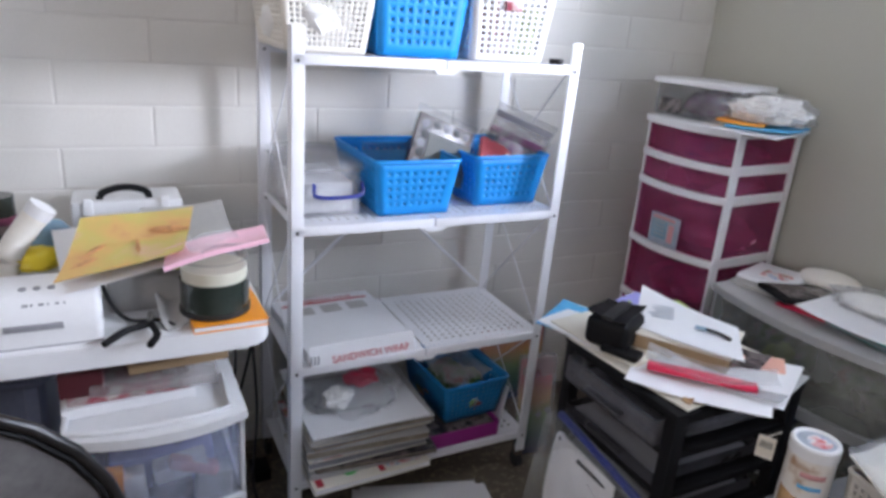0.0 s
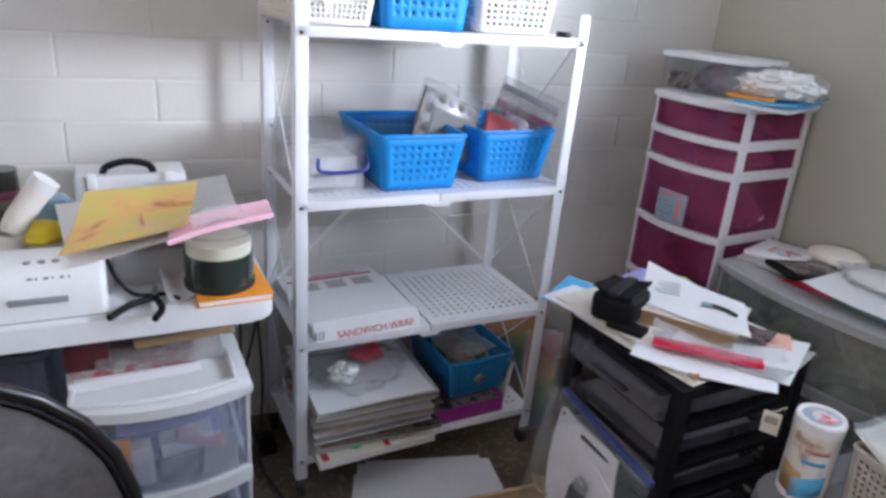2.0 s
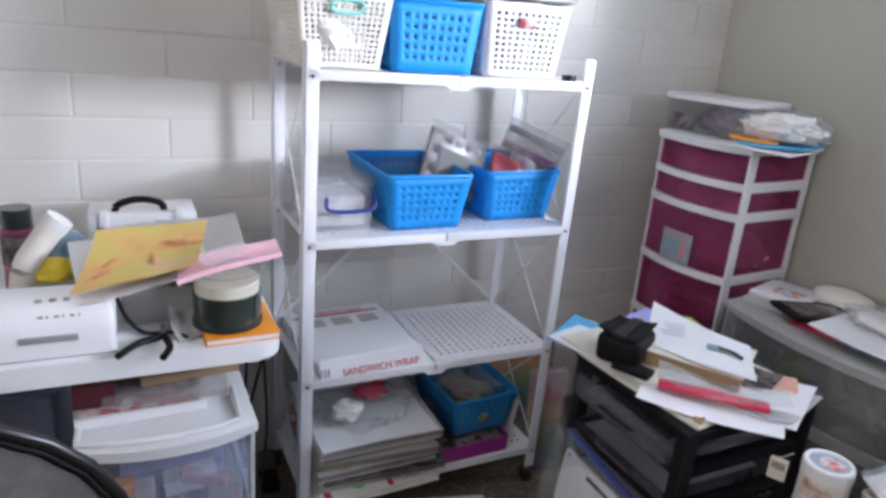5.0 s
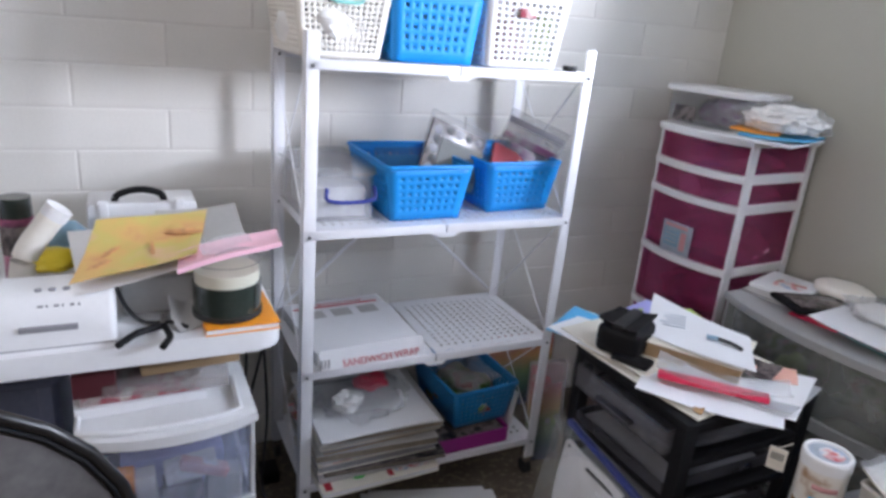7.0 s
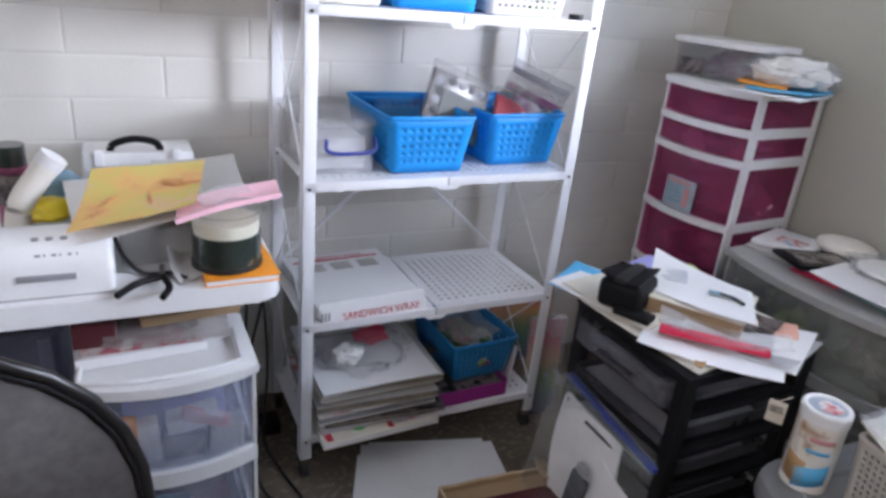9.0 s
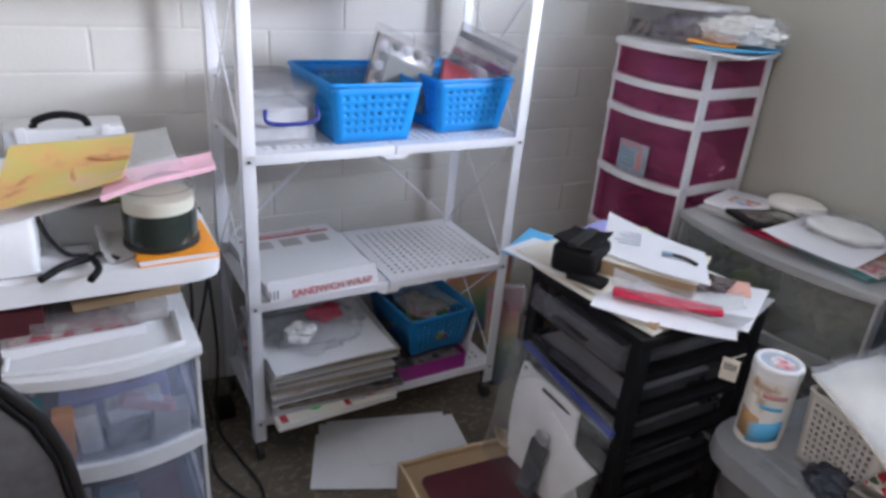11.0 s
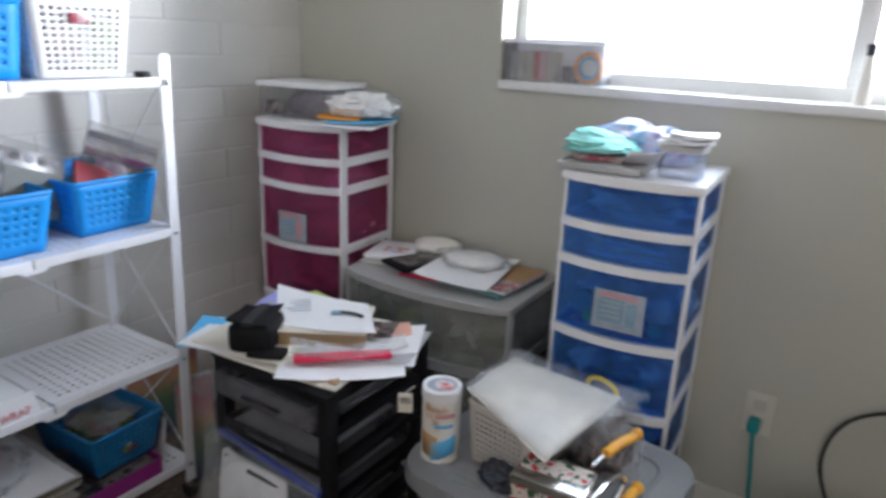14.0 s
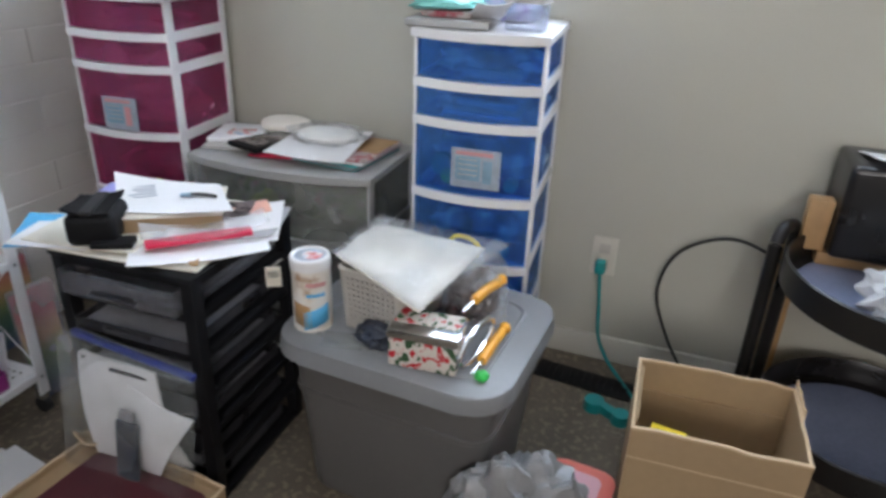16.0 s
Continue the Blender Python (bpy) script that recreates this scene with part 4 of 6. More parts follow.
# wrap carton on the third tier
wb = thing("wrap_carton", pose(0.384, 1.464, T3, 0, 0, 4), "flat white carton of sandwich wrap with red writing", "carton")
part("carton", box(B(), 0, 0.290, 0, 0.318, 0, 0.034, 0.003), M["paper"], wb)
part("open_flap", sheet(B(), 0.285, 0.05, 0.0012, 0.0008, 77), M["paper"], wb).matrix_basis = pose(0.147, -0.006, 0.020, 62, 0, 0)
part("red_band", box(B(), 0.02, 0.27, 0.270, 0.278, 0.032, 0.0352), M["barred"], wb)
for i in range(3):
    part("picture", box(B(), 0.04 + i * 0.078, 0.095 + i * 0.078, 0.205, 0.252, 0.032, 0.0348, 0.001), M["greypaper"], wb)
for i in range(3):
    part("corner_print", tube(B(), [(0.004 + 0.009 * i + 0.004 * math.sin(a), -0.016 + 0.010 * a / 2, 0.004 + 0.018 * a / 2) for a in (0, 0.5, 1, 1.5, 2)], 0.0026, 5), M["bargrey"], wb)
words("SANDWICH WRAP", 0.025, M["barred"], wb, pose(0.165, -0.0195, 0.003, 62))
words("SANDWICH WRAP", 0.020, M["barred"], wb, pose(0.145, 0.284, 0.0345))

# bottom tier
def flat_book(m, w, d, h, cover, label, edge="paper", name="book", group="books on the bottom tier"):
    t = thing(name, m, label, name.replace("_", " "), group)
    part("page_block", box(B(), 0.002, w - 0.003, 0.003, d - 0.003, 0.0015, h - 0.0015), M[edge], t)
    part("cover", box(B(), 0, w, 0, d, h - 0.002, h, 0.0008), M[cover], t)
    part("back_cover", box(B(), 0, w, 0, d, 0, 0.002, 0.0008), M[cover], t)
    return t


mag = flat_book(pose(0.385, 1.385, T1, 0, 0, 3), 0.33, 0.27, 0.016, "creampaper", "cream magazine with red spine poking past the shelf", name="magazine")
part("spine_print", box(B(), 0.012, 0.03, 0.01, 0.2, 0.0155, 0.0175), M["barred"], mag)
part("spine_print", box(B(), 0.185, 0.20, 0.01, 0.2, 0.0155, 0.0175), M["barred"], mag)
part("green_print", cyl(B(), 0.11, 0.05, 0.0155, 0.0178, 0.022), M["green"], mag)
part("picture", box(B(), 0.21, 0.31, 0.02, 0.2, 0.0155, 0.0175), M["print"], mag)
zz = T1 + 0.017
for i, (h, cv, rz, dx) in enumerate(((0.018, "greypaper", 1, 0.0), (0.012, "printdark", -3, 0.014), (0.022, "creampaper", 2, -0.004), (0.010, "print", 5, 0.008), (0.022, "greypaper", -2, -0.01), (0.012, "card", 4, 0.012), (0.014, "creampaper", 1, 0.0), (0.016, "greypaper", -1, 0.004))):
    flat_book(pose(0.385 + dx, 1.425, zz, 0, 0, rz), 0.335, 0.30, h, cv, "thin paper pad in a grey and cream pile", edge=("greypaper", "padedge", "bargrey")[i % 3], name="paper_pad")
    zz += h + 0.0005
zz += 0.006
single("foam_board", sheet(B(), 0.318, 0.345, 0.006, 0.010, 41), M["paper"], pose(0.540, 1.575, zz, 1, 0, 1), "white foam board lying on the paper pile", "board")
zz += 0.013
srt = single("sorted_bag", lump(B(), 0.27, 0.23, 0.045, 0.4, 4, freq=5), M["bag"], pose(0.53, 1.56, zz), "flat clear bag of craft bits", "bag")
part("seal_strip", box(B(), -0.11, 0.11, 0.085, 0.093, 0.010, 0.013, 0.001), M["frost"], srt)
single("red_bow", lump(B(), 0.09, 0.06, 0.035, 0.5, 6), M["red"], pose(0.575, 1.60, zz + 0.012), "crumpled red ribbon in a bag", "ribbon")
single("tissue_wad", lump(B(), 0.085, 0.07, 0.04, 0.45, 7), M["fibre"], pose(0.48, 1.52, zz + 0.008), "white tissue wad beside a ribbon", "tissue")
mt = thing("magenta_tray", pose(0.735, 1.462, T1, 0, 0, 2), "shallow magenta plastic tray under a basket", "tray")
part("body", shell(B(), round_rect(0, 0.235, 0, 0.28, 0.012), 0, 0.045, 0.003), M["magenta"], mt)
part("paper", box(B(), 0.01, 0.22, 0.01, 0.27, 0.005, 0.042, 0.002), M["printdark"], mt)
b6 = basket(pose(0.788, 1.486, T1 + 0.05, 0, 0, 4), 0.212, 0.27, 0.122, M["bluedark"], "blue plastic basket packed with mixed craft packets", 0.02, 12, 8, 0.2, GB)
single("packet_heap", lump(B(), 0.175, 0.24, 0.10, 0.35, 11), M["junkgreen"], pose(0.885, 1.63, T1 + 0.056), "heap of green and orange craft packets", "supplies", kind="stuff")
single("packet_sleeve", sheet(B(), 0.15, 0.17, 0.002, 0.03, 12), M["bag"], pose(0.885, 1.62, T1 + 0.158, 6, -4, 8), "clear sleeve lying over craft packets", "sleeve")
single("white_card", box(B(), 0, 0.004, 0, 0.2, 0, 0.12, 0.001), M["paper"], pose(1.0, 1.52, T1 + 0.004, 0, 8, 0), "white card leaning by a basket", "card")
rb = thing("rainbow_folder", pose(1.072, 1.535, 0.001, -4, 0, -8), "clear folder of rainbow coloured sheets standing on the floor", "folder")
for i in range(4):
    part("sheet", box(B(), 0.005 + 0.001 * i, 0.112 - 0.002 * (i % 2), 0.002 - 0.005 * i, 0.0035 - 0.005 * i, 0.0, 0.322 - 0.003 * i, 0.0005), M["rainbow"], rb)
part("sleeve", box(B(), 0, 0.118, -0.022, 0.010, 0, 0.335, 0.004), M["sleeve"], rb)
rk = thing("rainbow_pack", pose(1.085, 1.822, 0.001, -3, 0, 0), "pack of rainbow coloured paper leaning on the block wall", "paper pack")
part("paper_block", box(B(), 0, 0.27, 0, 0.012, 0, 0.275, 0.002), M["rainbow"], rk)
part("wrapper", box(B(), -0.006, 0.276, -0.003, 0.015, 0, 0.292, 0.003), M["bag"], rk, "clear wrapper")

# ---- table, drawer cart, left side ----
TZ = 0.7055
lam = thing("die_cutting_machine", pose(-0.33, 1.243, TZ, 0, 0, 0), "white rounded electric die-cutting machine on the table", "machine")
side = [(0.0, 0.0), (0.0, 0.030), (0.004, 0.058), (0.015, 0.080), (0.035, 0.093), (0.115, 0.096), (0.130, 0.082), (0.135, 0.045), (0.135, 0.0)]
bl = B()
A_ = [bl.verts.new((0.0, y, z)) for y, z in side]
C_ = [bl.verts.new((0.285, y, z)) for y, z in side]
for i in range(len(side)):
    j = (i + 1) % len(side)
    bl.faces.new((A_[i], A_[j], C_[j], C_[i]))
bl.faces.new(A_)
bl.faces.new(C_[::-1])
bmesh.ops.bevel(bl, geom=[e for e in bl.edges if abs(e.verts[0].co.x - e.verts[1].co.x) < 1e-6], offset=0.012, segments=3, affect="EDGES", profile=0.6, clamp_overlap=True)
part("housing", bl, M["whiteplastic"], lam)
part("slot", box(B(), 0.135, 0.225, -0.002, 0.006, 0.036, 0.047, 0.001), M["bargrey"], lam, "dark feeding slot")
part("seam", box(B(), 0.0, 0.285, -0.0015, 0.003, 0.004, 0.006), M["bargrey"], lam)
for i in range(3):
    part("button", cyl(B(), 0.165 + i * 0.022, 0.048, 0.092, 0.0965, 0.006, seg=12), M["bargrey"], lam)
for i, w in enumerate((0.009, 0.004, 0.008, 0.003, 0.006, 0.003)):
    part("mark_bar", box(B(), 0.165 + i * 0.0125, 0.165 + i * 0.0125 + w, 0.0128, 0.018, 0.073 + 0.001 * (i % 2), 0.0795), M["bargrey"], lam)

case = thing("carry_case", pose(-0.10, 1.66, TZ), "white plastic carry case with a dark handle", "case")
part("body", box(B(), 0, 0.235, 0, 0.12, 0, 0.146, 0.012), M["whiteplastic"], case)
part("latch", box(B(), 0.025, 0.045, -0.006, 0.004, 0.11, 0.153, 0.003), M["whiteplastic"], case)
part("latch", box(B(), 0.185, 0.205, -0.006, 0.004, 0.11, 0.153, 0.003), M["whiteplastic"], case)
part("handle", tube(B(), curve_pts([(0.058, 0.02, 0.138), (0.066, 0.02, 0.160), (0.11, 0.02, 0.172), (0.155, 0.02, 0.162), (0.165, 0.02, 0.138)], 8), 0.008), M["black"], case, "dark grey grip")

single("parts_organizer", box(B(), -0.02, 0.17, 1.42, 1.60, TZ, TZ + 0.105, 0.006), M["whiteplastic"], Matrix(), "white plastic organizer box behind the candle", "box")
single("parts_organizer", box(B(), -0.035, 0.105, 1.36, 1.416, TZ, TZ + 0.075, 0.006), M["greypaper"], Matrix(), "grey low box behind the pliers", "box")
single("green_scrap", lump(B(), 0.05, 0.04, 0.03, 0.5, 31, 3), M["lime"], pose(0.085, 1.39, TZ + 0.074), "crumpled green scrap of paper", "scrap")
pcd = single("painted_card", sheet(B(), 0.215, 0.205, 0.0015, 0.014, 3, 8, 0.36), M["artpaper"], pose(0.014, 1.37, 0.846, 8, -6, 8), "yellow and orange painted card propped on a heap", "card")
for i, (x, y, w, d) in enumerate(((-0.075, -0.055, 0.05, 0.030), (-0.062, -0.010, 0.045, 0.016), (-0.040, 0.050, 0.055, 0.014), (0.070, 0.020, 0.022, 0.090), (0.015, -0.030, 0.05, 0.010))):
    part("paint_streak", lump(B(), w, d * 0.7, 0.003, 0.6, 130 + i, 4, freq=9), M["paintstreak"], pcd).matrix_basis = pose(x + 0.30 * y, y, 0.0035, 0, 0, 25 + 14 * i)
single("plain_card", sheet(B(), 0.24, 0.235, 0.001, 0.014, 4), M["paper"], pose(0.006, 1.39, 0.822, 8, -6, 6), "plain white card under a painted card", "card")
single("plain_card", sheet(B(), 0.17, 0.22, 0.001, 0.015, 5), M["greypaper"], pose(0.125, 1.455, 0.834, 9, -2, 0), "pale grey card under a painted card", "card")

cd = thing("candle_jar", pose(0.155, 1.305, TZ + 0.018), "glass candle jar with dark lower half and pale wax", "candle")
part("jar", cyl(cyl(B(), 0, 0, 0, 0.108, 0.063, 0.064, 32), 0, 0, 0.0, 0.006, 0.064, seg=32), M["glass"], cd)
part("dark_base", cyl(B(), 0, 0, 0.002, 0.066, 0.0645, 0.065, 32), M["darkgreen"], cd)
part("wax", cyl(B(), 0, 0, 0.066, 0.090, 0.0615, 0.0615, 32), M["wax"], cd)
part("rim", tube(B(), [(0.063 * math.cos(a), 0.063 * math.sin(a), 0.108) for a in [2 * math.pi * i / 32 for i in range(32)]], 0.002, 6, True), M["glass"], cd)
part("black_foot", cyl(B(), 0, 0, -0.002, 0.008, 0.067, seg=32), M["rubber"], cd)
single("pink_packet", sheet(B(), 0.20, 0.085, 0.010, 0.016, 9, 8, 0.3), M["pink"], pose(0.162, 1.285, 0.842, -2, -8, 12), "glossy pink packet lying across the candle jar", "packet")
single("clear_sleeve", sheet(B(), 0.10, 0.07, 0.003, 0.03, 10), M["bag"], pose(0.165, 1.285, 0.847, 2, -8, 20), "clear crinkled sleeve on a pink packet", "sleeve")
ob_book = flat_book(pose(0.105, 1.225, TZ, 0, 0, 2), 0.14, 0.165, 0.014, "orange", "orange covered booklet under the candle jar", name="booklet", group="")

pl = thing("pliers", Matrix(), "black-handled pliers lying on the table", "pliers")
part("handle", tube(B(), curve_pts([(-0.045, 1.215, TZ + 0.008), (-0.01, 1.255, TZ + 0.010), (0.03, 1.275, TZ + 0.010)], 6), 0.0065), M["black"], pl)
part("handle", tube(B(), curve_pts([(0.028, 1.19, TZ + 0.008), (0.042, 1.225, TZ + 0.010), (0.035, 1.275, TZ + 0.010)], 6), 0.0065), M["black"], pl)
part("jaw", tube(B(), [(0.033, 1.275, TZ + 0.010), (0.036, 1.325, TZ + 0.008)], 0.006), M["chrome"], pl)
tc = thing("power_lead", Matrix(), "black power cord lying over the table", "cord")
part("cable", tube(B(), curve_pts([(-0.045, 1.36, TZ + 0.07), (-0.03, 1.34, TZ + 0.03), (0.0, 1.31, TZ + 0.006), (0.05, 1.30, TZ + 0.005), (0.075, 1.27, TZ + 0.005)], 8), 0.004), M["rubber"], tc)
single("bag_clip", sheet(B(), 0.055, 0.07, 0.004, 0.02, 14), M["greypaper"], pose(0.075, 1.30, TZ + 0.008, 30, 0, 20), "crumpled pale paper tag by the pliers", "tag")

bt = thing("dark_bottle", pose(-0.215, 1.52, TZ), "dark glossy bottle with a foil neck on the table", "bottle")
part("body", cyl(B(), 0, 0, 0, 0.165, 0.03, 0.03), M["plum"], bt)
part("cap", cyl(B(), 0, 0, 0.165, 0.205, 0.029, 0.029), M["darkgreen"], bt)
part("label", cyl(B(), 0, 0, 0.09, 0.15, 0.0308, 0.0308), M["printdark"], bt)
hg = thing("heat_gun", pose(-0.165, 1.46, TZ), "white hand tool standing nose up on the table", "hand tool")
part("barrel", tube(B(), curve_pts([(-0.05, 0.0, 0.02), (-0.035, 0.0, 0.10), (0.0, 0.0, 0.155), (0.02, 0.0, 0.18)], 8), 0.024, 14), M["cream"], hg)
part("nozzle", tube(B(), [(0.018, 0, 0.178), (0.032, 0, 0.196)], 0.026, 14), M["whiteplastic"], hg)
single("blue_cloth", lump(B(), 0.13, 0.09, 0.128, 0.35, 21), M["labelblue"], pose(-0.135, 1.555, TZ), "crumpled dull blue cloth heap on the table", "cloth")
single("lime_sponge", lump(B(), 0.10, 0.07, 0.045, 0.2, 22), M["yellow"], pose(-0.16, 1.48, TZ + 0.0655), "yellow-green sponge on a heap", "sponge")
single("tool_box", box(B(), -0.24, -0.215, 1.39, 1.44, TZ, TZ + 0.05, 0.004), M["navy"], Matrix(), "dark blue low box behind the machine", "box")
single("sponge_box", box(B(), -0.21, -0.10, 1.45, 1.51, TZ, TZ + 0.066, 0.004), M["greypaper"], pose(0, 0, 0), "grey small box under a sponge", "box")
single("white_tub", cyl(cyl(B(), 0, 0, 0, 0.25, 0.05, 0.055), 0, 0, 0.25, 0.262, 0.058), M["whiteplastic"], pose(-0.315, 1.53, TZ), "tall white plastic tub on the table", "tub")

# on the drawer cart
CZ = 0.532
for i, (x, y, w, d, h, mt_, rz) in enumerate(((-0.13, 1.28, 0.24, 0.16, 0.022, "paper", 4), (-0.12, 1.29, 0.22, 0.15, 0.020, "printred", 2), (-0.08, 1.275, 0.23, 0.13, 0.022, "sleeve", -3), (-0.01, 1.30, 0.19, 0.12, 0.018, "card", 5), (-0.13, 1.285, 0.075, 0.10, 0.05, "maroon", 0))):
    z = CZ + (0, 0.022, 0.043, 0.066, 0.043)[i]
    single("craft_packet", box(B(), 0, w, 0, d, 0, h, 0.003), M[mt_], pose(x, y, z, 0, 0, rz), "flat packet stacked on the drawer cart", "packet", "packets on the drawer cart")
lp = thing("cart_tray", pose(0.02, 1.27, CZ), "shallow white tray edge around packets on the cart", "tray")
part("rim", tube(B(), [(-0.140, 0.09, 0.005), (-0.145, -0.02, 0.005)] + [(-0.145 + 0.029 * i, -0.040 - 0.022 * (1 - (i / 5 - 1) ** 2), 0.005) for i in range(11)] + [(0.148, 0.09, 0.005)], 0.006, 8), M["whiteplastic"], lp)
for i, (x, y, z, w, d, h, mt_, ry, lab) in enumerate((
        (-0.075, 1.222, 0.332, 0.036, 0.03, 0.105, "orange", 3, "slim bottle with an orange label"), (-0.030, 1.226, 0.332, 0.038, 0.04, 0.085, "paper", -4, "small white box"),
        (-0.115, 1.225, 0.332, 0.030, 0.04, 0.130, "teal", 2, "tall teal packet"), (0.022, 1.222, 0.390, 0.100, 0.05, 0.030, "paper", -8, "white roll"),
        (0.045, 1.216, 0.425, 0.095, 0.03, 0.022, "rose", 22, "pink-lidded tube"), (0.015, 1.222, 0.332, 0.075, 0.05, 0.055, "printdark", 0, "dark printed pack"),
        (0.095, 1.226, 0.332, 0.070, 0.05, 0.060, "greypaper", 4, "grey box"), (-0.06, 1.30, 0.332, 0.200, 0.16, 0.075, "lavender", 0, "pale lilac box"),
        (-0.09, 1.225, 0.115, 0.06, 0.04, 0.11, "paper", 0, "small white box"), (-0.02, 1.225, 0.115, 0.07, 0.04, 0.10, "labelblue", 4, "dull blue box"),
        (0.06, 1.225, 0.115, 0.08, 0.04, 0.12, "maroon", -4, "maroon box"))):
    single("drawer_item", box(B(), 0, w, 0, d, 0, h, 0.004), M[mt_], pose(x, y, z, 0, ry, 0), lab + " inside a frosted drawer", "box", "items in the frosted drawers")

# cords by the shelf
for k, pts in enumerate(([(0.27, 1.62, 0.66), (0.28, 1.60, 0.45), (0.29, 1.62, 0.25), (0.27, 1.58, 0.06), (0.30, 1.50, 0.006), (0.33, 1.36, 0.006), (0.31, 1.25, 0.006)], [(0.235, 1.60, 0.66), (0.24, 1.64, 0.4), (0.22, 1.62, 0.2), (0.25, 1.60, 0.01), (0.24, 1.45, 0.006), (0.30, 1.30, 0.006)], [(0.2, 1.235, 0.70), (0.215, 1.30, 0.64), (0.25, 1.42, 0.60), (0.27, 1.60, 0.45), (0.25, 1.7, 0.2), (0.27, 1.66, 0.01)])):
    c = thing("power_lead", Matrix(), "black power cord trailing from the table to the floor", "cord", "cords under the table")
    part("cable", tube(B(), curve_pts(pts, 8), 0.004), M["rubber"], c)
ad = thing("power_adapter", pose(0.285, 1.66, 0.0), "black power adapter on the floor by the wall", "adapter")
part("body", box(B(), 0, 0.05, 0, 0.07, 0, 0.035, 0.005), M["black"], ad)

# slate blue bin under the table
bin_ = thing("storage_bin", pose(-0.56, 1.5, 0), "slate blue plastic storage bin under the table", "storage bin")
part("body", shell(B(), round_rect(0.015, 0.385, 0.015, 0.285, 0.03), 0.0, 0.50, 0.004), M["liner"], bin_)
part("rim", tube(B(), [(x, y, 0.50) for x, y in round_rect(0.008, 0.392, 0.008, 0.292, 0.035)], 0.009, 8, True), M["liner"], bin_)
part("rib", box(B(), 0.345, 0.372, 0.006, 0.016, 0.02, 0.49, 0.003), M["liner"], bin_)

# ---- on the black paper tower ----
def paper(x, y, z, w, d, rz, mt, label, h=0.0012, curl=0.006, seed=0, rx=0, ry=0, name="paper_sheet", cat="paper"):
    return single(name, sheet(B(), w, d, h, curl, seed), M[mt], pose(x, y, z, rx, ry, rz), label, cat)


BZ = 0.604
paper(1.130, 1.018, BZ, 0.37, 0.34, 8, "creampaper", "large cream sheet on the black tower", 0.003, 0.004, 1)
paper(1.030, 1.178, BZ + 0.005, 0.16, 0.27, 30, "sky", "sky blue card under white papers", 0.002, 0.006, 2, name="blue_card", cat="card")
paper(1.025, 1.148, BZ + 0.009, 0.19, 0.27, 22, "paper", "white paper sheet in a loose pile", 0.002, 0.008, 3)
paper(1.015, 1.118, BZ + 0.013, 0.15, 0.25, 12, "creampaper", "cream envelope in a loose pile", 0.003, 0.006, 4, name="envelope", cat="envelope")
paper(1.090, 0.908, BZ + 0.008, 0.23, 0.28, 38, "paper", "white paper sheet hanging over the tower edge", 0.0015, 0.012, 5)
paper(1.185, 0.888, BZ + 0.013, 0.20, 0.22, 20, "bagmilky", "cloudy clear sleeve at the tower edge", 0.001, 0.012, 6)
paper(1.175, 0.898, BZ + 0.016, 0.21, 0.24, 28, "paper", "white paper sheet in a loose pile", 0.001, 0.012, 7)
paper(1.260, 1.168, BZ + 0.008, 0.16, 0.2, -10, "lime", "pale green card at the back of the pile", 0.002, 0.006, 8, name="green_card", cat="card")
paper(1.225, 1.228, BZ + 0.012, 0.16, 0.16, 20, "lavender", "lavender blue card at the back of the pile", 0.002, 0.006, 9, name="lavender_card", cat="card")
paper(1.262, 0.895, BZ + 0.022, 0.085, 0.085, 40, "peach", "peach card on white papers", 0.001, 0.006, 10, name="peach_card", cat="card")
paper(1.228, 0.918, BZ + 0.026, 0.10, 0.085, 25, "printdark", "small printed photo card on white papers", 0.001, 0.01, 11, name="photo_card", cat="card")
bk = thing("brown_notebook", pose(1.150, 1.028, BZ + 0.016, 0, 0, 33), "thick brown-edged notebook under a white leaflet", "notebook")
part("page_block", box(B(), -0.084, 0.084, -0.112, 0.112, 0.002, 0.036, 0.002), M["card"], bk)
part("cover", box(B(), -0.089, 0.089, -0.117, 0.117, 0.036, 0.040, 0.001), M["creampaper"], bk)
part("back_cover", box(B(), -0.089, 0.089, -0.117, 0.117, 0.0, 0.003, 0.001), M["creampaper"], bk)
lf = thing("leaflet", pose(1.158, 1.034, BZ + 0.060, 0, -2, 45), "white folded leaflet with a printed tool picture", "leaflet")
part("page", sheet(B(), 0.200, 0.228, 0.0015, 0.010, 15, 8, 0.48), M["paper"], lf)
part("tool_picture", tube(B(), curve_pts([(-0.044, -0.092, 0.011), (-0.024, -0.070, 0.011), (-0.014, -0.042, 0.011)], 6), 0.0042, 6), M["barblack"], lf)
part("tool_picture", box(B(), -0.020, -0.002, -0.044, -0.018, 0.009, 0.0115, 0.002), M["labelblue"], lf)
for i in range(5):
    part("print_bar", box(B(), 0.072 - 0.016 * i, 0.074 - 0.016 * i, 0.03, 0.088 - 0.008 * (i % 3), 0.008, 0.0098), M["sticker"], lf)
pouch = thing("black_pouch", pose(1.005, 1.100, BZ + 0.017, 0, 0, 28), "black leather pouch lying on the papers", "pouch")
part("body", box(B(), -0.058, 0.058, -0.050, 0.050, 0, 0.068, 0.018, 3), M["black"], pouch)
part("flap", sheet(B(), 0.118, 0.092, 0.006, 0.010, 3), M["black"], pouch).location = (0.0, 0.002, 0.066)
part("strap", box(B(), -0.060, 0.060, -0.012, 0.014, 0.069, 0.080, 0.003), M["rubber"], pouch)
part("side_tab", box(B(), -0.075, -0.03, -0.085, 0.0, 0, 0.014, 0.005), M["black"], pouch)
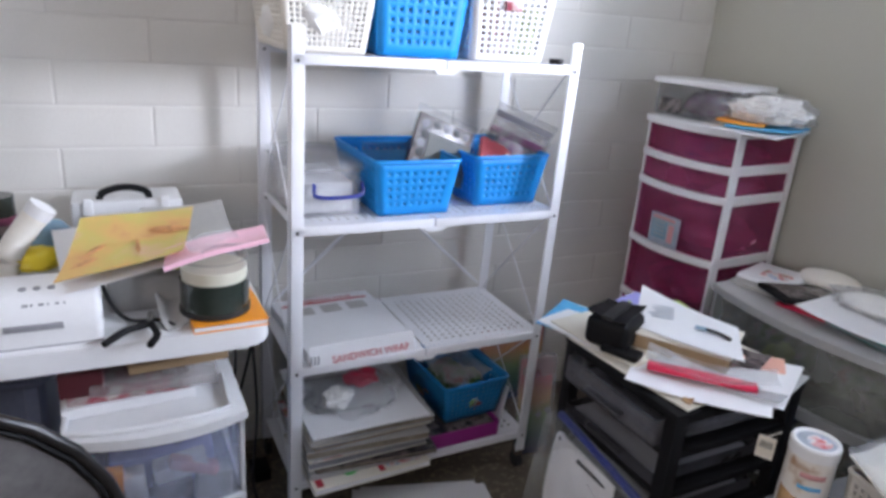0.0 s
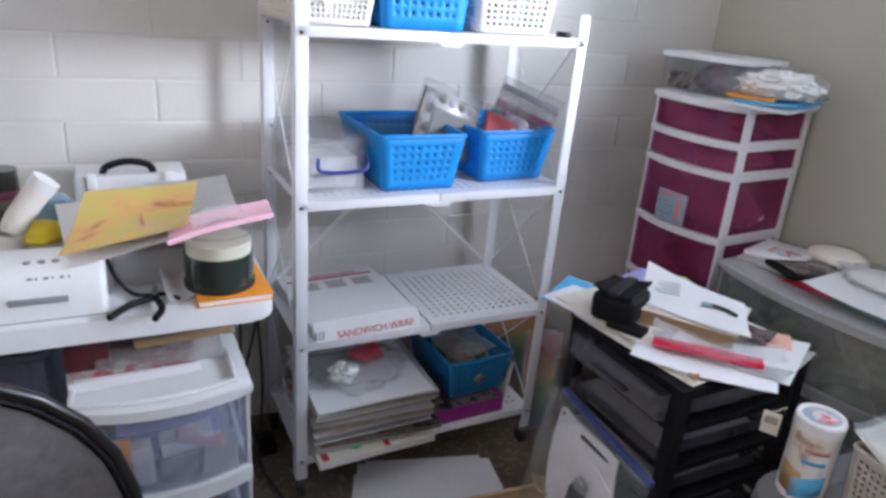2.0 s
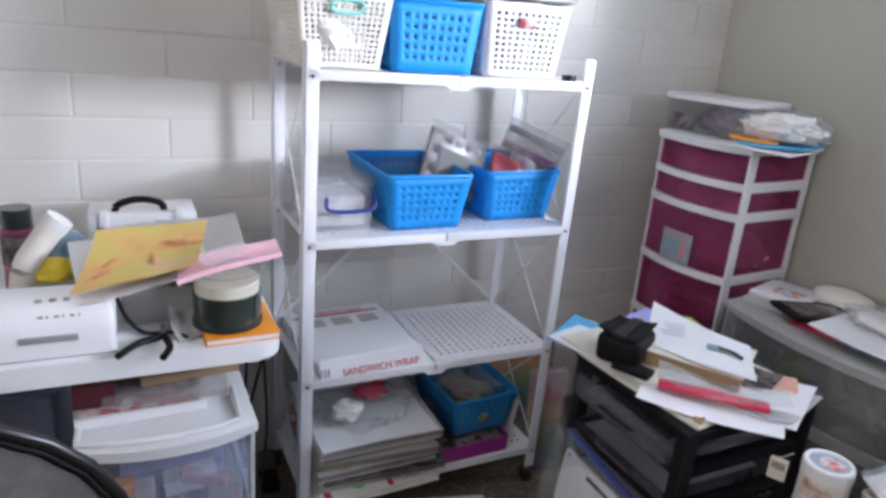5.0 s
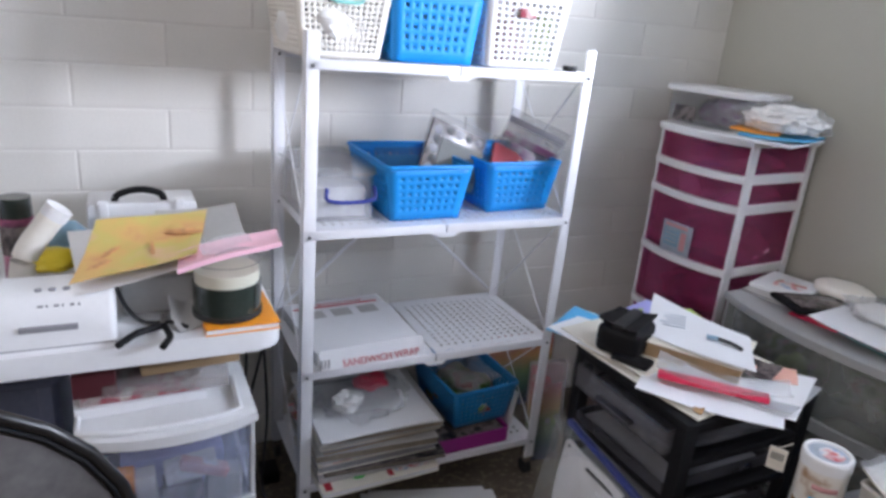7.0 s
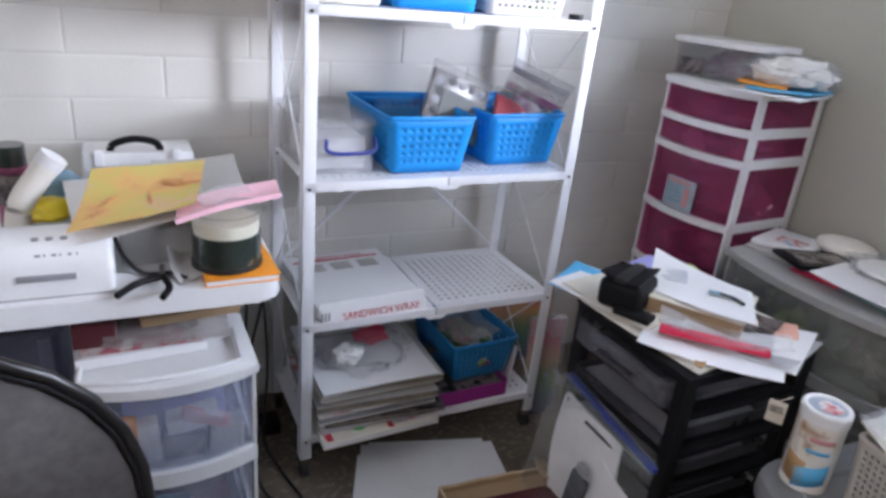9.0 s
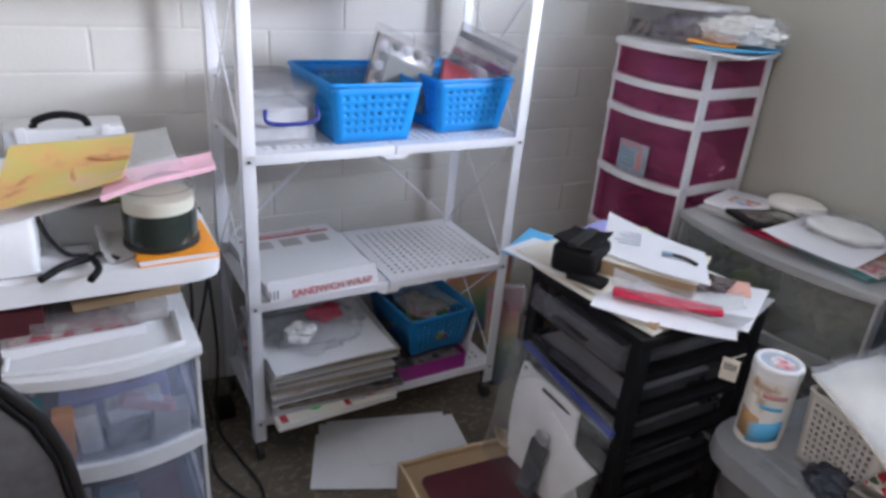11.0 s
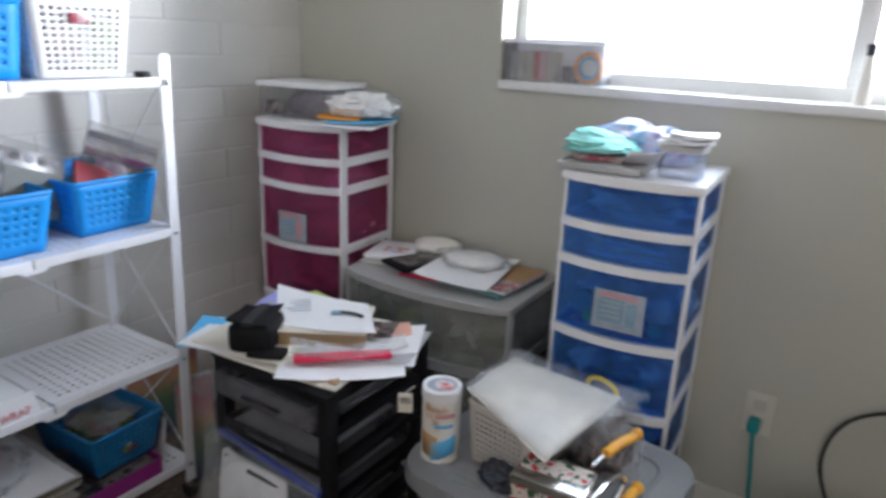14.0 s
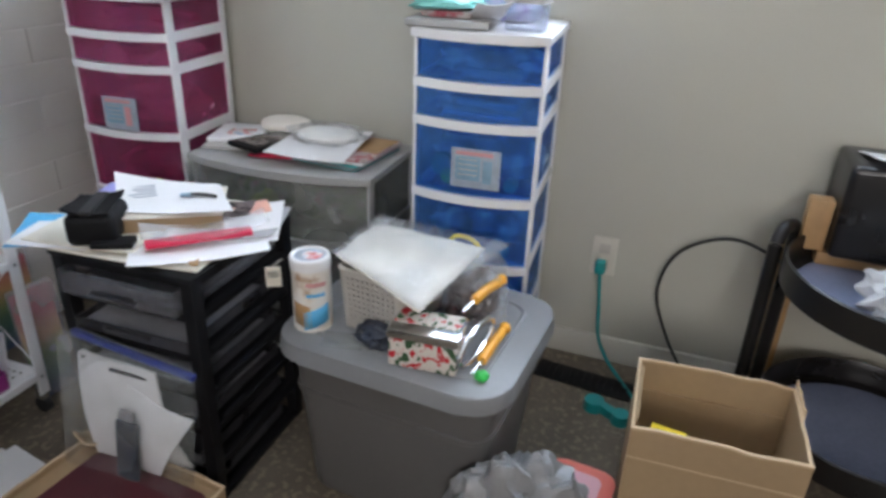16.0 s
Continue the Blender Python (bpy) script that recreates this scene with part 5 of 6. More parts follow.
rd = thing("red_packet", pose(1.062, 0.892, BZ + 0.022, 0, 0, 45), "long red tool in a clear crinkled wrapper", "packet")
part("tool", box(B(), -0.016, 0.016, -0.115, 0.105, 0, 0.012, 0.005), M["red"], rd)
part("wrapper", sheet(B(), 0.07, 0.26, 0.006, 0.03, 17, 10), M["bag"], rd).location = (0.006, -0.02, 0.008)
paper(0.980, 0.838, BZ + 0.013, 0.022, 0.02, 30, "wood", "small tan scrap at the tower edge", 0.002, 0.004, 21, name="paper_scrap", cat="scrap")

# ---- on the grey drawer unit ----
GZ = 0.627
paper(1.745, 1.22, GZ, 0.25, 0.22, 12, "greypaper", "grey folder on the drawer unit", 0.008, 0.0, 1, name="folder", cat="folder")
pb = thing("printed_booklet", pose(1.74, 1.265, GZ + 0.010, 0, 0, 18), "white booklet with a colourful printed corner", "booklet")
part("page_block", box(B(), -0.09, 0.09, -0.075, 0.075, 0, 0.012, 0.002), M["paper"], pb)
part("picture", box(B(), -0.045, 0.02, -0.05, 0.03, 0.0115, 0.0135, 0.001), M["print"], pb)
tbx = thing("stamp_case", pose(1.690, 1.128, GZ + 0.012, 2, 0, 72), "dark framed case of stamps with a glossy cover", "case")
part("frame", box(B(), -0.065, 0.065, -0.10, 0.10, 0, 0.014, 0.004), M["black"], tbx)
part("cover", box(B(), -0.045, 0.045, -0.075, 0.075, 0.013, 0.0165, 0.002), M["printdark"], tbx)
paper(1.62, 1.07, GZ + 0.004, 0.05, 0.13, 10, "red", "red card edge under the papers", 0.003, 0.0, 2, name="red_card", cat="card")
mg = flat_book(pose(1.60, 0.79, GZ, 0, 0, -6), 0.25, 0.27, 0.012, "teal", "dark teal folder under magazines", edge="bargrey", name="teal_folder", group="")
mg = flat_book(pose(1.615, 0.775, GZ + 0.0125, 0, 0, -3), 0.25, 0.25, 0.010, "printred", "magazine with an orange and brown cover", name="magazine", group="")
part("cover_patch", box(B(), 0.10, 0.24, 0.01, 0.10, 0.0095, 0.0112), M["wood"], mg)
paper(1.705, 0.955, GZ + 0.026, 0.285, 0.235, 8, "paper", "white paper sheet on the drawer unit", 0.002, 0.010, 4)
dome = thing("bagged_plate", pose(1.755, 0.962, GZ + 0.032, 0, 0, 6), "round white piece in a clear bag", "bag")
part("disc", lump(B(), 0.14, 0.19, 0.034, 0.10, 2, 4), M["fibre"], dome)
part("bag", lump(B(), 0.165, 0.235, 0.044, 0.3, 5, 4, freq=6), M["bag"], dome)
single("white_hat", lump(B(), 0.12, 0.17, 0.05, 0.06, 7), M["cream"], pose(1.845, 1.16, GZ + 0.010, 0, 0, 10), "rounded cream felt piece against the wall", "felt")
single("green_item", lump(B(), 0.06, 0.10, 0.10, 0.3, 9), M["lime"], pose(1.60, 1.09, 0.43), "pale green item inside the clear drawer", "item")

# ---- on the blue tower ----
UZ = 1.036
fb = thing("grey_folder", pose(1.595, 0.525, UZ, 0, 0, 6), "grey flat folder jutting over the blue tower", "folder")
part("body", box(B(), -0.045, 0.12, -0.10, 0.105, 0, 0.018, 0.007), M["greyframe"], fb)
single("dark_print_card", box(B(), 0, 0.10, 0, 0.12, 0, 0.014, 0.002), M["printred"], pose(1.60, 0.48, UZ + 0.019, 0, 0, 6), "dark printed card under the mint cloth", "card")
for k in range(4):
    single("mint_cloth", lump(B(), 0.145 - 0.01 * k, 0.195 - 0.02 * k, 0.032, 0.28, 40 + k, 4, freq=2.5), M["mint"], pose(1.640 + 0.006 * k, 0.552 + 0.004 * k, UZ + 0.033 + 0.008 * k, 4 * k - 4, 5 - 3 * k, 12 * k), "folded mint green cloth on the blue tower", "cloth", "folded mint cloths")
paper(1.615, 0.437, UZ + 0.03, 0.13, 0.085, 30, "paper", "white card tilted against the cloth", 0.002, 0.01, 5, 0, 22, name="white_card", cat="card")
pbg = thing("patterned_bag", pose(1.765, 0.50, UZ, 0, 0, 10), "shiny purple and blue patterned bag", "bag")
part("body", lump(B(), 0.16, 0.25, 0.108, 0.35, 51), blotched("purple_pattern", [(0.16, 0.10, 0.38), (0.62, 0.60, 0.78), (0.14, 0.34, 0.58), (0.66, 0.28, 0.42)], 16, 0.15, bump=0.5), pbg)
ct = thing("clear_canister", pose(1.645, 0.352, UZ), "clear plastic canister with white cards on top", "canister")
part("body", shell(B(), round_rect(-0.042, 0.042, -0.045, 0.045, 0.012), 0, 0.062, 0.002), M["clear"], ct)
part("lid", prism(B(), round_rect(-0.048, 0.048, -0.05, 0.05, 0.012), 0.062, 0.076, 1, (0, 0), 0.003), M["greypaper"], ct)
for i in range(4):
    paper(1.645 + 0.004 * i, 0.352 - 0.005 * i, UZ + 0.0765 + 0.006 * i, 0.092, 0.104, 7 * i - 10, "paper", "white card on a clear canister", 0.005, 0.004, i, name="white_card", cat="card")

# ---- on the raspberry tower ----
VZ = 1.054
kx = thing("clear_lidded_box", pose(1.735, 1.625, VZ, 0, 0, 8), "clear plastic box with a white lid on the tower", "box")
part("body", shell(B(), round_rect(-0.11, 0.10, -0.145, 0.145, 0.025), 0, 0.100, 0.003), M["boxclear"], kx)
part("lid", prism(B(), round_rect(-0.122, 0.112, -0.158, 0.158, 0.03), 0.100, 0.116, 1, (0, 0), 0.004), M["whiteplastic"], kx)
part("yarn_ball", lump(B(), 0.16, 0.19, 0.085, 0.2, 61), M["printpurple"], kx).location = (-0.01, -0.03, 0.006)
part("sticker", box(B(), -0.1135, -0.110, 0.03, 0.11, 0.010, 0.055, 0.001), M["printdark"], kx)
paper(1.685, 1.395, VZ, 0.27, 0.21, 20, "paper", "white board under packets on the tower", 0.006, 0.0, 1, name="white_board", cat="board")
paper(1.705, 1.375, VZ + 0.009, 0.22, 0.17, 22, "sky", "blue packet on a white board", 0.006, 0.004, 2, name="blue_packet", cat="packet")
paper(1.662, 1.425, VZ + 0.017, 0.14, 0.13, 32, "orange", "orange packet on a white board", 0.006, 0.004, 3, name="orange_packet", cat="packet")
fl = thing("fibre_bag", pose(1.712, 1.392, VZ + 0.025, 0, 0, 16), "puffy bag of white fibre on the tower", "bag")
part("stuffing", lump(B(), 0.15, 0.22, 0.072, 0.30, 71, 4, freq=7), M["fibre"], fl)
part("film", lump(B(), 0.165, 0.25, 0.08, 0.35, 72, 4, freq=6), M["bag"], fl)

# ---- on the tote lid ----
LZ = 0.434
can = thing("wafer_tin", pose(1.137, 0.664, LZ), "tall white tin of wafers with a blue wave print", "tin")
part("body", cyl(B(), 0, 0, 0, 0.148, 0.043, 0.043, 36), M["tinlabel"], can)
part("rim", cyl(B(), 0, 0, 0.148, 0.168, 0.0445, 0.0445, 36), M["whiteplastic"], can)
part("lid_ring", tube(B(), [(0.039 * math.cos(a), 0.039 * math.sin(a), 0.169) for a in [2 * math.pi * i / 32 for i in range(32)]], 0.005, 8, True), M["whiteplastic"], can)
part("lid", cyl(B(), 0, 0, 0.160, 0.1695, 0.036, 0.036, 32), M["sticker"], can)
part("lid_print", cyl(B(), 0.004, -0.004, 0.169, 0.1702, 0.022, 0.022, 24), M["print"], can, "round colour print")


def on_can(a0, a1, z0, z1, r=0.0436, slope=0.0, n=10):
    bm = B()
    vs_ = [[bm.verts.new((r * math.cos(radians(a0 + (a1 - a0) * i / n)), r * math.sin(radians(a0 + (a1 - a0) * i / n)), z + slope * i / n)) for i in range(n + 1)] for z in (z0, z1)]
    for i in range(n):
        bm.faces.new((vs_[0][i], vs_[0][i + 1], vs_[1][i + 1], vs_[1][i]))
    return bm


thicken(part("blue_wave", on_can(185, 262, 0.006, 0.05, slope=0.018), M["sky"], can), 0.0006)
thicken(part("wafer_print", on_can(150, 205, 0.02, 0.075, slope=-0.01), M["wood"], can), 0.0005)
thicken(part("name_bar", on_can(195, 255, 0.112, 0.122), M["rose"], can), 0.0005)
thicken(part("blue_bar", on_can(195, 250, 0.088, 0.096), M["sky"], can), 0.0005)
tg = thing("price_tag", pose(1.082, 0.722, LZ + 0.108, 0, -6, 30), "small cream barcode tag hanging from the tin", "tag")
part("card", box(B(), -0.002, 0.0, -0.016, 0.016, 0, 0.05, 0.0006), M["creampaper"], tg)
for i in range(6):
    part("print_bar", box(B(), -0.0032, -0.0018, -0.011 + i * 0.004, -0.009 + i * 0.004, 0.024, 0.04), M["barblack"], tg)
part("string", tube(B(), [(0, 0, 0.05), (0.012, -0.02, 0.062)], 0.001, 5), M["creampaper"], tg)

tb2 = basket(pose(1.150, 0.600, LZ, 0, 0, -98), 0.155, 0.21, 0.148, M["greycream"], "cream plastic basket with square holes on the tote", 0.008, 12, 11, 0.3, slots=True)
tin = thing("poinsettia_tin", pose(1.106, 0.376, LZ, 0, 0, 4) @ Matrix.Diagonal((1.0, 0.95, 1.2, 1.0)), "metal tin with red poinsettia print on the tote", "tin")
part("body", box(B(), -0.045, 0.045, -0.076, 0.076, 0, 0.055, 0.006), M["flowers"], tin)
part("lid", box(B(), -0.048, 0.048, -0.079, 0.079, 0.055, 0.073, 0.006), M["chrome"], tin, "shiny silver lid")
part("lid_print", box(B(), -0.012, 0.045, -0.072, 0.072, 0.0725, 0.0745, 0.002), M["flowers"], tin)


def leaning_patch(c00, c10, c11, c01, sag, n, seed, t):
    """A soft sheet between four corners that sags between them."""
    bm = B()
    c = [Vector(p) for p in (c00, c10, c11, c01)]
    g = []
    for j in range(n + 1):
        for i in range(n + 1):
            u, v = i / n, j / n
            p = (c[0] * (1 - u) + c[1] * u) * (1 - v) + (c[3] * (1 - u) + c[2] * u) * v
            p.z += sag * math.sin(math.pi * u) * math.sin(math.pi * v) + 0.008 * noise.noise(Vector((u * 3, v * 3, seed)))
            g.append(bm.verts.new(p))
    N = n + 1
    for j in range(n):
        for i in range(n):
            k = j * N + i
            bm.faces.new((g[k], g[k + 1], g[k + N + 1], g[k + N]))
    return bm


bgt = thing("bagged_paper", Matrix(), "clear bag of white paper lying over the basket", "bag")
thicken(part("paper", leaning_patch((1.153, 0.610, 0.608), (1.064, 0.380, 0.568), (1.355, 0.338, 0.588), (1.345, 0.598, 0.610), 0.012, 10, 2, 0), M["baggedpaper"], bgt), 0.004)
thicken(part("film", leaning_patch((1.153, 0.618, 0.616), (1.062, 0.378, 0.576), (1.415, 0.29, 0.585), (1.37, 0.61, 0.620), 0.022, 14, 2, 0), M["bag"], bgt), 0.0015)
single("parts_bag", lump(B(), 0.17, 0.15, 0.135, 0.35, 81, freq=4), M["bag"], pose(1.33, 0.345, LZ), "clear bag of grey metal parts on the tote", "bag")
single("metal_parts", lump(B(), 0.13, 0.11, 0.10, 0.45, 82), M["printdark"], pose(1.33, 0.35, LZ + 0.002), "dark metal parts inside a clear bag", "parts")
single("clip_heap", lump(B(), 0.085, 0.10, 0.045, 0.5, 83), M["feltgrey"], pose(1.125, 0.495, LZ), "heap of dark clips by the tin", "clip", kind="stuff")
paper(1.095, 0.565, LZ + 0.002, 0.055, 0.09, 12, "glass", "small clear teal-backed card on the lid", 0.004, 0.0, 3, name="clear_card", cat="card")
sc = thing("yellow_scissors", Matrix(), "yellow ring handle standing behind the bag", "scissors")
part("ring", tube(B(), [(1.50 + 0.012 * math.cos(a), 0.43 + 0.042 * math.cos(a), 0.515 + 0.026 * math.sin(a)) for a in [2 * math.pi * i / 20 for i in range(20)]], 0.006, 8, True), M["yellow"], sc)
part("blade", tube(B(), [(1.49, 0.42, 0.49), (1.42, 0.40, 0.436)], 0.006), M["chrome"], sc)
for x0, y0, z0, x1, y1, z1 in ((1.215, 0.313, 0.533, 1.305, 0.287, 0.537), (1.13, 0.265, 0.445, 1.245, 0.255, 0.452)):
    cu = thing("craft_cutter", Matrix(), "metal craft cutter with an orange handle", "cutter", "craft cutters on the tote")
    part("handle", tube(B(), curve_pts([(x0, y0, z0), ((x0 + x1) / 2, (y0 + y1) / 2, z0 + 0.006), (x1, y1, z1)], 6), 0.011, 10), M["amber"], cu)
    part("knob", lump(B(), 0.026, 0.026, 0.026, 0.05, 3, 3, False), M["amber"], cu).location = (x1 + 0.014, y1 - 0.003, z1 - 0.012)
    part("blade", tube(B(), [(x0, y0, z0), (x0 - 0.045, y0 + 0.01, z0 - 0.008)], 0.004), M["chrome"], cu)
lo_ = thing("metal_hoop", Matrix(), "shiny metal hoop standing by the tin", "hoop")
part("hoop", tube(B(), [(1.15 + 0.085 * math.cos(a), 0.285 - 0.01 * math.cos(a), 0.475 + 0.035 * math.sin(a)) for a in [2 * math.pi * i / 28 for i in range(28)]], 0.006, 8, True), M["chrome"], lo_)
single("green_peg", lump(B(), 0.03, 0.03, 0.018, 0.2, 91, 3), M["green"], pose(1.085, 0.252, LZ), "small bright green peg on the lid", "peg")

# ---- floor, front ----
for i, (x, y, rz, w, d) in enumerate(((0.63, 1.385, -18, 0.27, 0.23), (0.70, 1.395, -14, 0.34, 0.20), (0.60, 1.345, -22, 0.27, 0.21), (0.755, 1.37, -10, 0.28, 0.16))):
    paper(x, y, 0.001 + 0.0025 * i, w, d, rz, "paper", "white paper sheet lying on the floor", 0.0012, 0.002, i, name="floor_paper")


def ragged(x0, x1, y0, y1, z0, z1, worn, seed, both=False, n=14):
    """Upright board with a worn, slightly wavy upper edge."""
    bm = B()
    along_x = x1 - x0 > y1 - y0
    rows_ = []
    for i in range(n + 1):
        u = i / n
        dz = worn * noise.noise(Vector((u * 4.0, seed * 3.1, 0.5))) + 0.35 * worn * noise.noise(Vector((u * 13.0, seed * 1.7, 2.5)))
        lo, hi = z0 + (dz if both else 0), z1 + dz
        if along_x:
            x = x0 + (x1 - x0) * u
            rows_.append([bm.verts.new(p) for p in ((x, y0, lo), (x, y1, lo), (x, y1, hi), (x, y0, hi))])
        else:
            y = y0 + (y1 - y0) * u
            rows_.append([bm.verts.new(p) for p in ((x0, y, lo), (x1, y, lo), (x1, y, hi), (x0, y, hi))])
    for a, b in zip(rows_, rows_[1:]):
        for k in range(4):
            j = (k + 1) % 4
            bm.faces.new((a[k], a[j], b[j], b[k]))
    bm.faces.new(rows_[0])
    bm.faces.new(rows_[-1][::-1])
    return bm


def open_box(m, W, D, H, label, worn=0.007, t=0.005, name="cardboard_box", liner=None):
    """Open cardboard box, its corner at the origin."""
    k = thing(name, m, label, "box")
    part("bottom", box(B(), 0, W, 0, D, 0, t), M["card"], k)
    for i, (x0, x1, y0, y1) in enumerate(((0, t, 0, D), (W - t, W, 0, D), (t, W - t, 0, t), (t, W - t, D - t, D))):
        bmw = ragged(x0, x1, y0, y1, t, H, worn, i)
        wl = part("side", bmw, M["card"], k)
        e = ragged(x0 - 0.0008, x1 + 0.0008, y0 - 0.0008, y1 + 0.0008, H - 0.003, H + 0.0015, worn, i, True)
        part("cut_edge", e, M["cardlight"], wl)
    return k


mb = open_box(pose(0.60, 0.80, 0, 0, 0, -4), 0.315, 0.405, 0.105, "low open cardboard box holding a maroon sheet")
part("torn_flap", sheet(B(), 0.08, 0.06, 0.004, 0.02, 3), M["cardlight"], mb).matrix_basis = pose(0.29, 0.385, 0.105, 12, 20, 30)
part("lining", box(B(), 0.006, 0.309, 0.006, 0.399, 0.084, 0.088), M["card"], mb)
single("maroon_sheet", prism(B(), round_rect(0.0, 0.25, 0.0, 0.33, 0.02), 0, 0.006, 1, (0, 0), 0.002), M["maroon"], pose(0.635, 0.815, 0.0895, 0, 0, -4), "dark maroon sheet lying in the cardboard box", "sheet")
zb = thing("zip_bag", pose(0.900, 1.03, 0.018, 6, 4, 0), "large zip bag of white paper leaning on the tower", "bag")
part("film", box(B(), -0.052, 0.004, -0.165, 0.155, 0.0, 0.395, 0.006), M["glass"], zb)
part("zip", box(B(), -0.012, 0.002, -0.167, 0.157, 0.376, 0.390, 0.003), M["navy"], zb, "blue zip strip")
pw = part("folded_paper", sheet(B(), 0.24, 0.27, 0.006, 0.03, 95, 10, 0.12), M["paper"], zb)
pw.matrix_basis = pose(-0.012, 0.02, 0.205, 88, 8, 90)
pw = part("folded_paper", sheet(B(), 0.17, 0.22, 0.006, 0.03, 96, 10, -0.2), M["paper"], zb)
pw.matrix_basis = pose(-0.024, -0.03, 0.175, 88, -12, 90)
dk = part("dark_brush", box(B(), -0.048, -0.034, -0.050, 0.008, 0.03, 0.235, 0.008), M["feltgrey"], zb)
part("dark_clip", box(B(), -0.048, -0.034, -0.038, -0.002, 0.238, 0.262, 0.004), M["bargrey"], zb)

cbx = open_box(pose(1.130, -0.372, 0, 0, 0, 2), 0.25, 0.325, 0.385, "open empty brown cardboard box on the floor")
part("flap", ragged(0.02, 0.20, 0.3135, 0.3175, 0.28, 0.392, 0.010, 8), M["card"], cbx)
part("corner_flap", ragged(0.15, 0.262, -0.0045, -0.0005, 0.34, 0.400, 0.008, 11), M["cardlight"], cbx)
part("divider", box(B(), 0.238, 0.243, 0.006, 0.31, 0.005, 0.31), M["card"], cbx)
part("fold_crease", box(B(), -0.0012, 0.0, 0.0, 0.325, 0.31, 0.312), M["cardlight"], cbx)
single("yellow_note", box(B(), 0, 0.07, 0, 0.075, 0, 0.012, 0.002), M["yellow"], pose(1.215, -0.155, 0.262, 0, 0, -8), "bright yellow pad inside the cardboard box", "pad")
co = thing("coral_container", pose(1.205, 0.045, 0, 0, 0, -6), "coral plastic container with a pink lid", "container")
part("body", prism(B(), round_rect(-0.075, 0.075, -0.07, 0.07, 0.03), 0, 0.095, 1.05, (0, 0), 0.004), M["clear"], co)
lidc = part("lid", prism(B(), round_rect(-0.085, 0.085, -0.08, 0.08, 0.035), 0.095, 0.108, 1, (0, 0), 0.005), M["coral"], co)
part("lid_centre", prism(B(), round_rect(-0.055, 0.055, -0.05, 0.05, 0.02), 0.104, 0.110, 1, (0, 0), 0.002), M["pink"], lidc)
single("crumpled_bag", lump(B(), 0.20, 0.28, 0.28, 0.34, 97, 5, freq=4.6), M["wrinkled"], pose(1.055, 0.145, 0, 0, 0, 32), "crumpled grey plastic bag on the floor", "bag")

# ---- round black cart, desk, printer ----
ca_ = thing("round_cart", pose(1.587, -0.583, 0), "black metal cart with two round trays", "cart")
for z, r in ((0.520, 0.272), (0.150, 0.25)):
    bt_ = B()
    n_ = 48
    prof = [(0.0, 0.0), (r - 0.02, 0.0), (r, 0.012), (r, 0.075), (r - 0.005, 0.078), (r - 0.008, 0.074), (r - 0.008, 0.014), (r - 0.022, 0.006), (0.0, 0.006)]
    rings_ = [[bt_.verts.new((p[0] * math.cos(2 * math.pi * i / n_), p[0] * math.sin(2 * math.pi * i / n_), z + p[1])) for i in range(n_)] if p[0] else [bt_.verts.new((0, 0, z + p[1]))] for p in prof]
    for a, b in zip(rings_, rings_[1:]):
        for i in range(n_):
            j = (i + 1) % n_
            if len(a) == 1:
                bt_.faces.new((a[0], b[j], b[i]))
            elif len(b) == 1:
                bt_.faces.new((a[i], a[j], b[0]))
            else:
                bt_.faces.new((a[i], a[j], b[j], b[i]))
    tr = part("tray", bt_, M["rimgloss"], ca_)
    part("liner", cyl(B(), 0, 0, z + 0.0062, z + 0.009, r - 0.03, seg=48), M["liner"], tr, "slate blue liner")
    part("screw", cyl(B(), -0.02, r - 0.012, z + 0.05, z + 0.054, 0.006, seg=10), M["chrome"], tr)
part("post", tube(B(), curve_pts([(0.10, 0.282, 0.02), (0.105, 0.282, 0.30), (0.11, 0.282, 0.54), (0.125, 0.278, 0.592), (0.16, 0.26, 0.612), (0.20, 0.235, 0.592), (0.20, 0.23, 0.5), (0.20, 0.23, 0.02)], 8), 0.017, 12), M["rimgloss"], ca_, "black bent tube frame")
part("post", tube(B(), [(-0.12, -0.262, 0.02), (-0.12, -0.262, 0.60)], 0.017, 12), M["black"], ca_)
for x, y in ((0.10, 0.265), (0.2, 0.21), (-0.12, -0.25)):
    part("foot", cyl(B(), x, y, 0.0, 0.03, 0.02), M["rubber"], ca_)
cl = thing("clear_wrap", pose(1.502, -0.563, 0.530), "crinkled clear wrap lying in the black tray", "wrap")
part("film", lump(B(), 0.16, 0.19, 0.115, 0.5, 99, 4, freq=5), M["bagmilky"], cl)
desk = thing("wooden_desk", Matrix(), "pale wooden desk beside the wall", "desk")
part("desktop", box(B(), 1.735, WX - 0.02, -1.35, -0.40, 0.53, 0.562, 0.004), M["wood"], desk)
for y0, y1 in ((-0.40, -0.345), (-1.34, -1.285)):
    for x0 in (1.865,):
        part("leg", box(B(), x0, x0 + 0.04, y0, y1, 0, 0.53, 0.003), M["wood"], desk)
part("rail", box(B(), 1.74, 1.79, -0.412, -0.357, 0.562, 0.69, 0.004), M["wood"], desk)
pr = thing("printer", pose(1.70, -0.865, 0.564), "black printer with white paper on the desk", "printer")
part("body", box(B(), 0, 0.2, 0, 0.45, 0, 0.23, 0.018, 3), M["rimgloss"], pr)
part("tray", box(B(), -0.02, 0.03, 0.06, 0.37, 0.02, 0.03, 0.003), M["black"], pr)
part("paper", sheet(B(), 0.16, 0.22, 0.003, 0.01, 4), M["paper"], pr).matrix_basis = pose(0.08, 0.30, 0.233, 0, 6, 8)

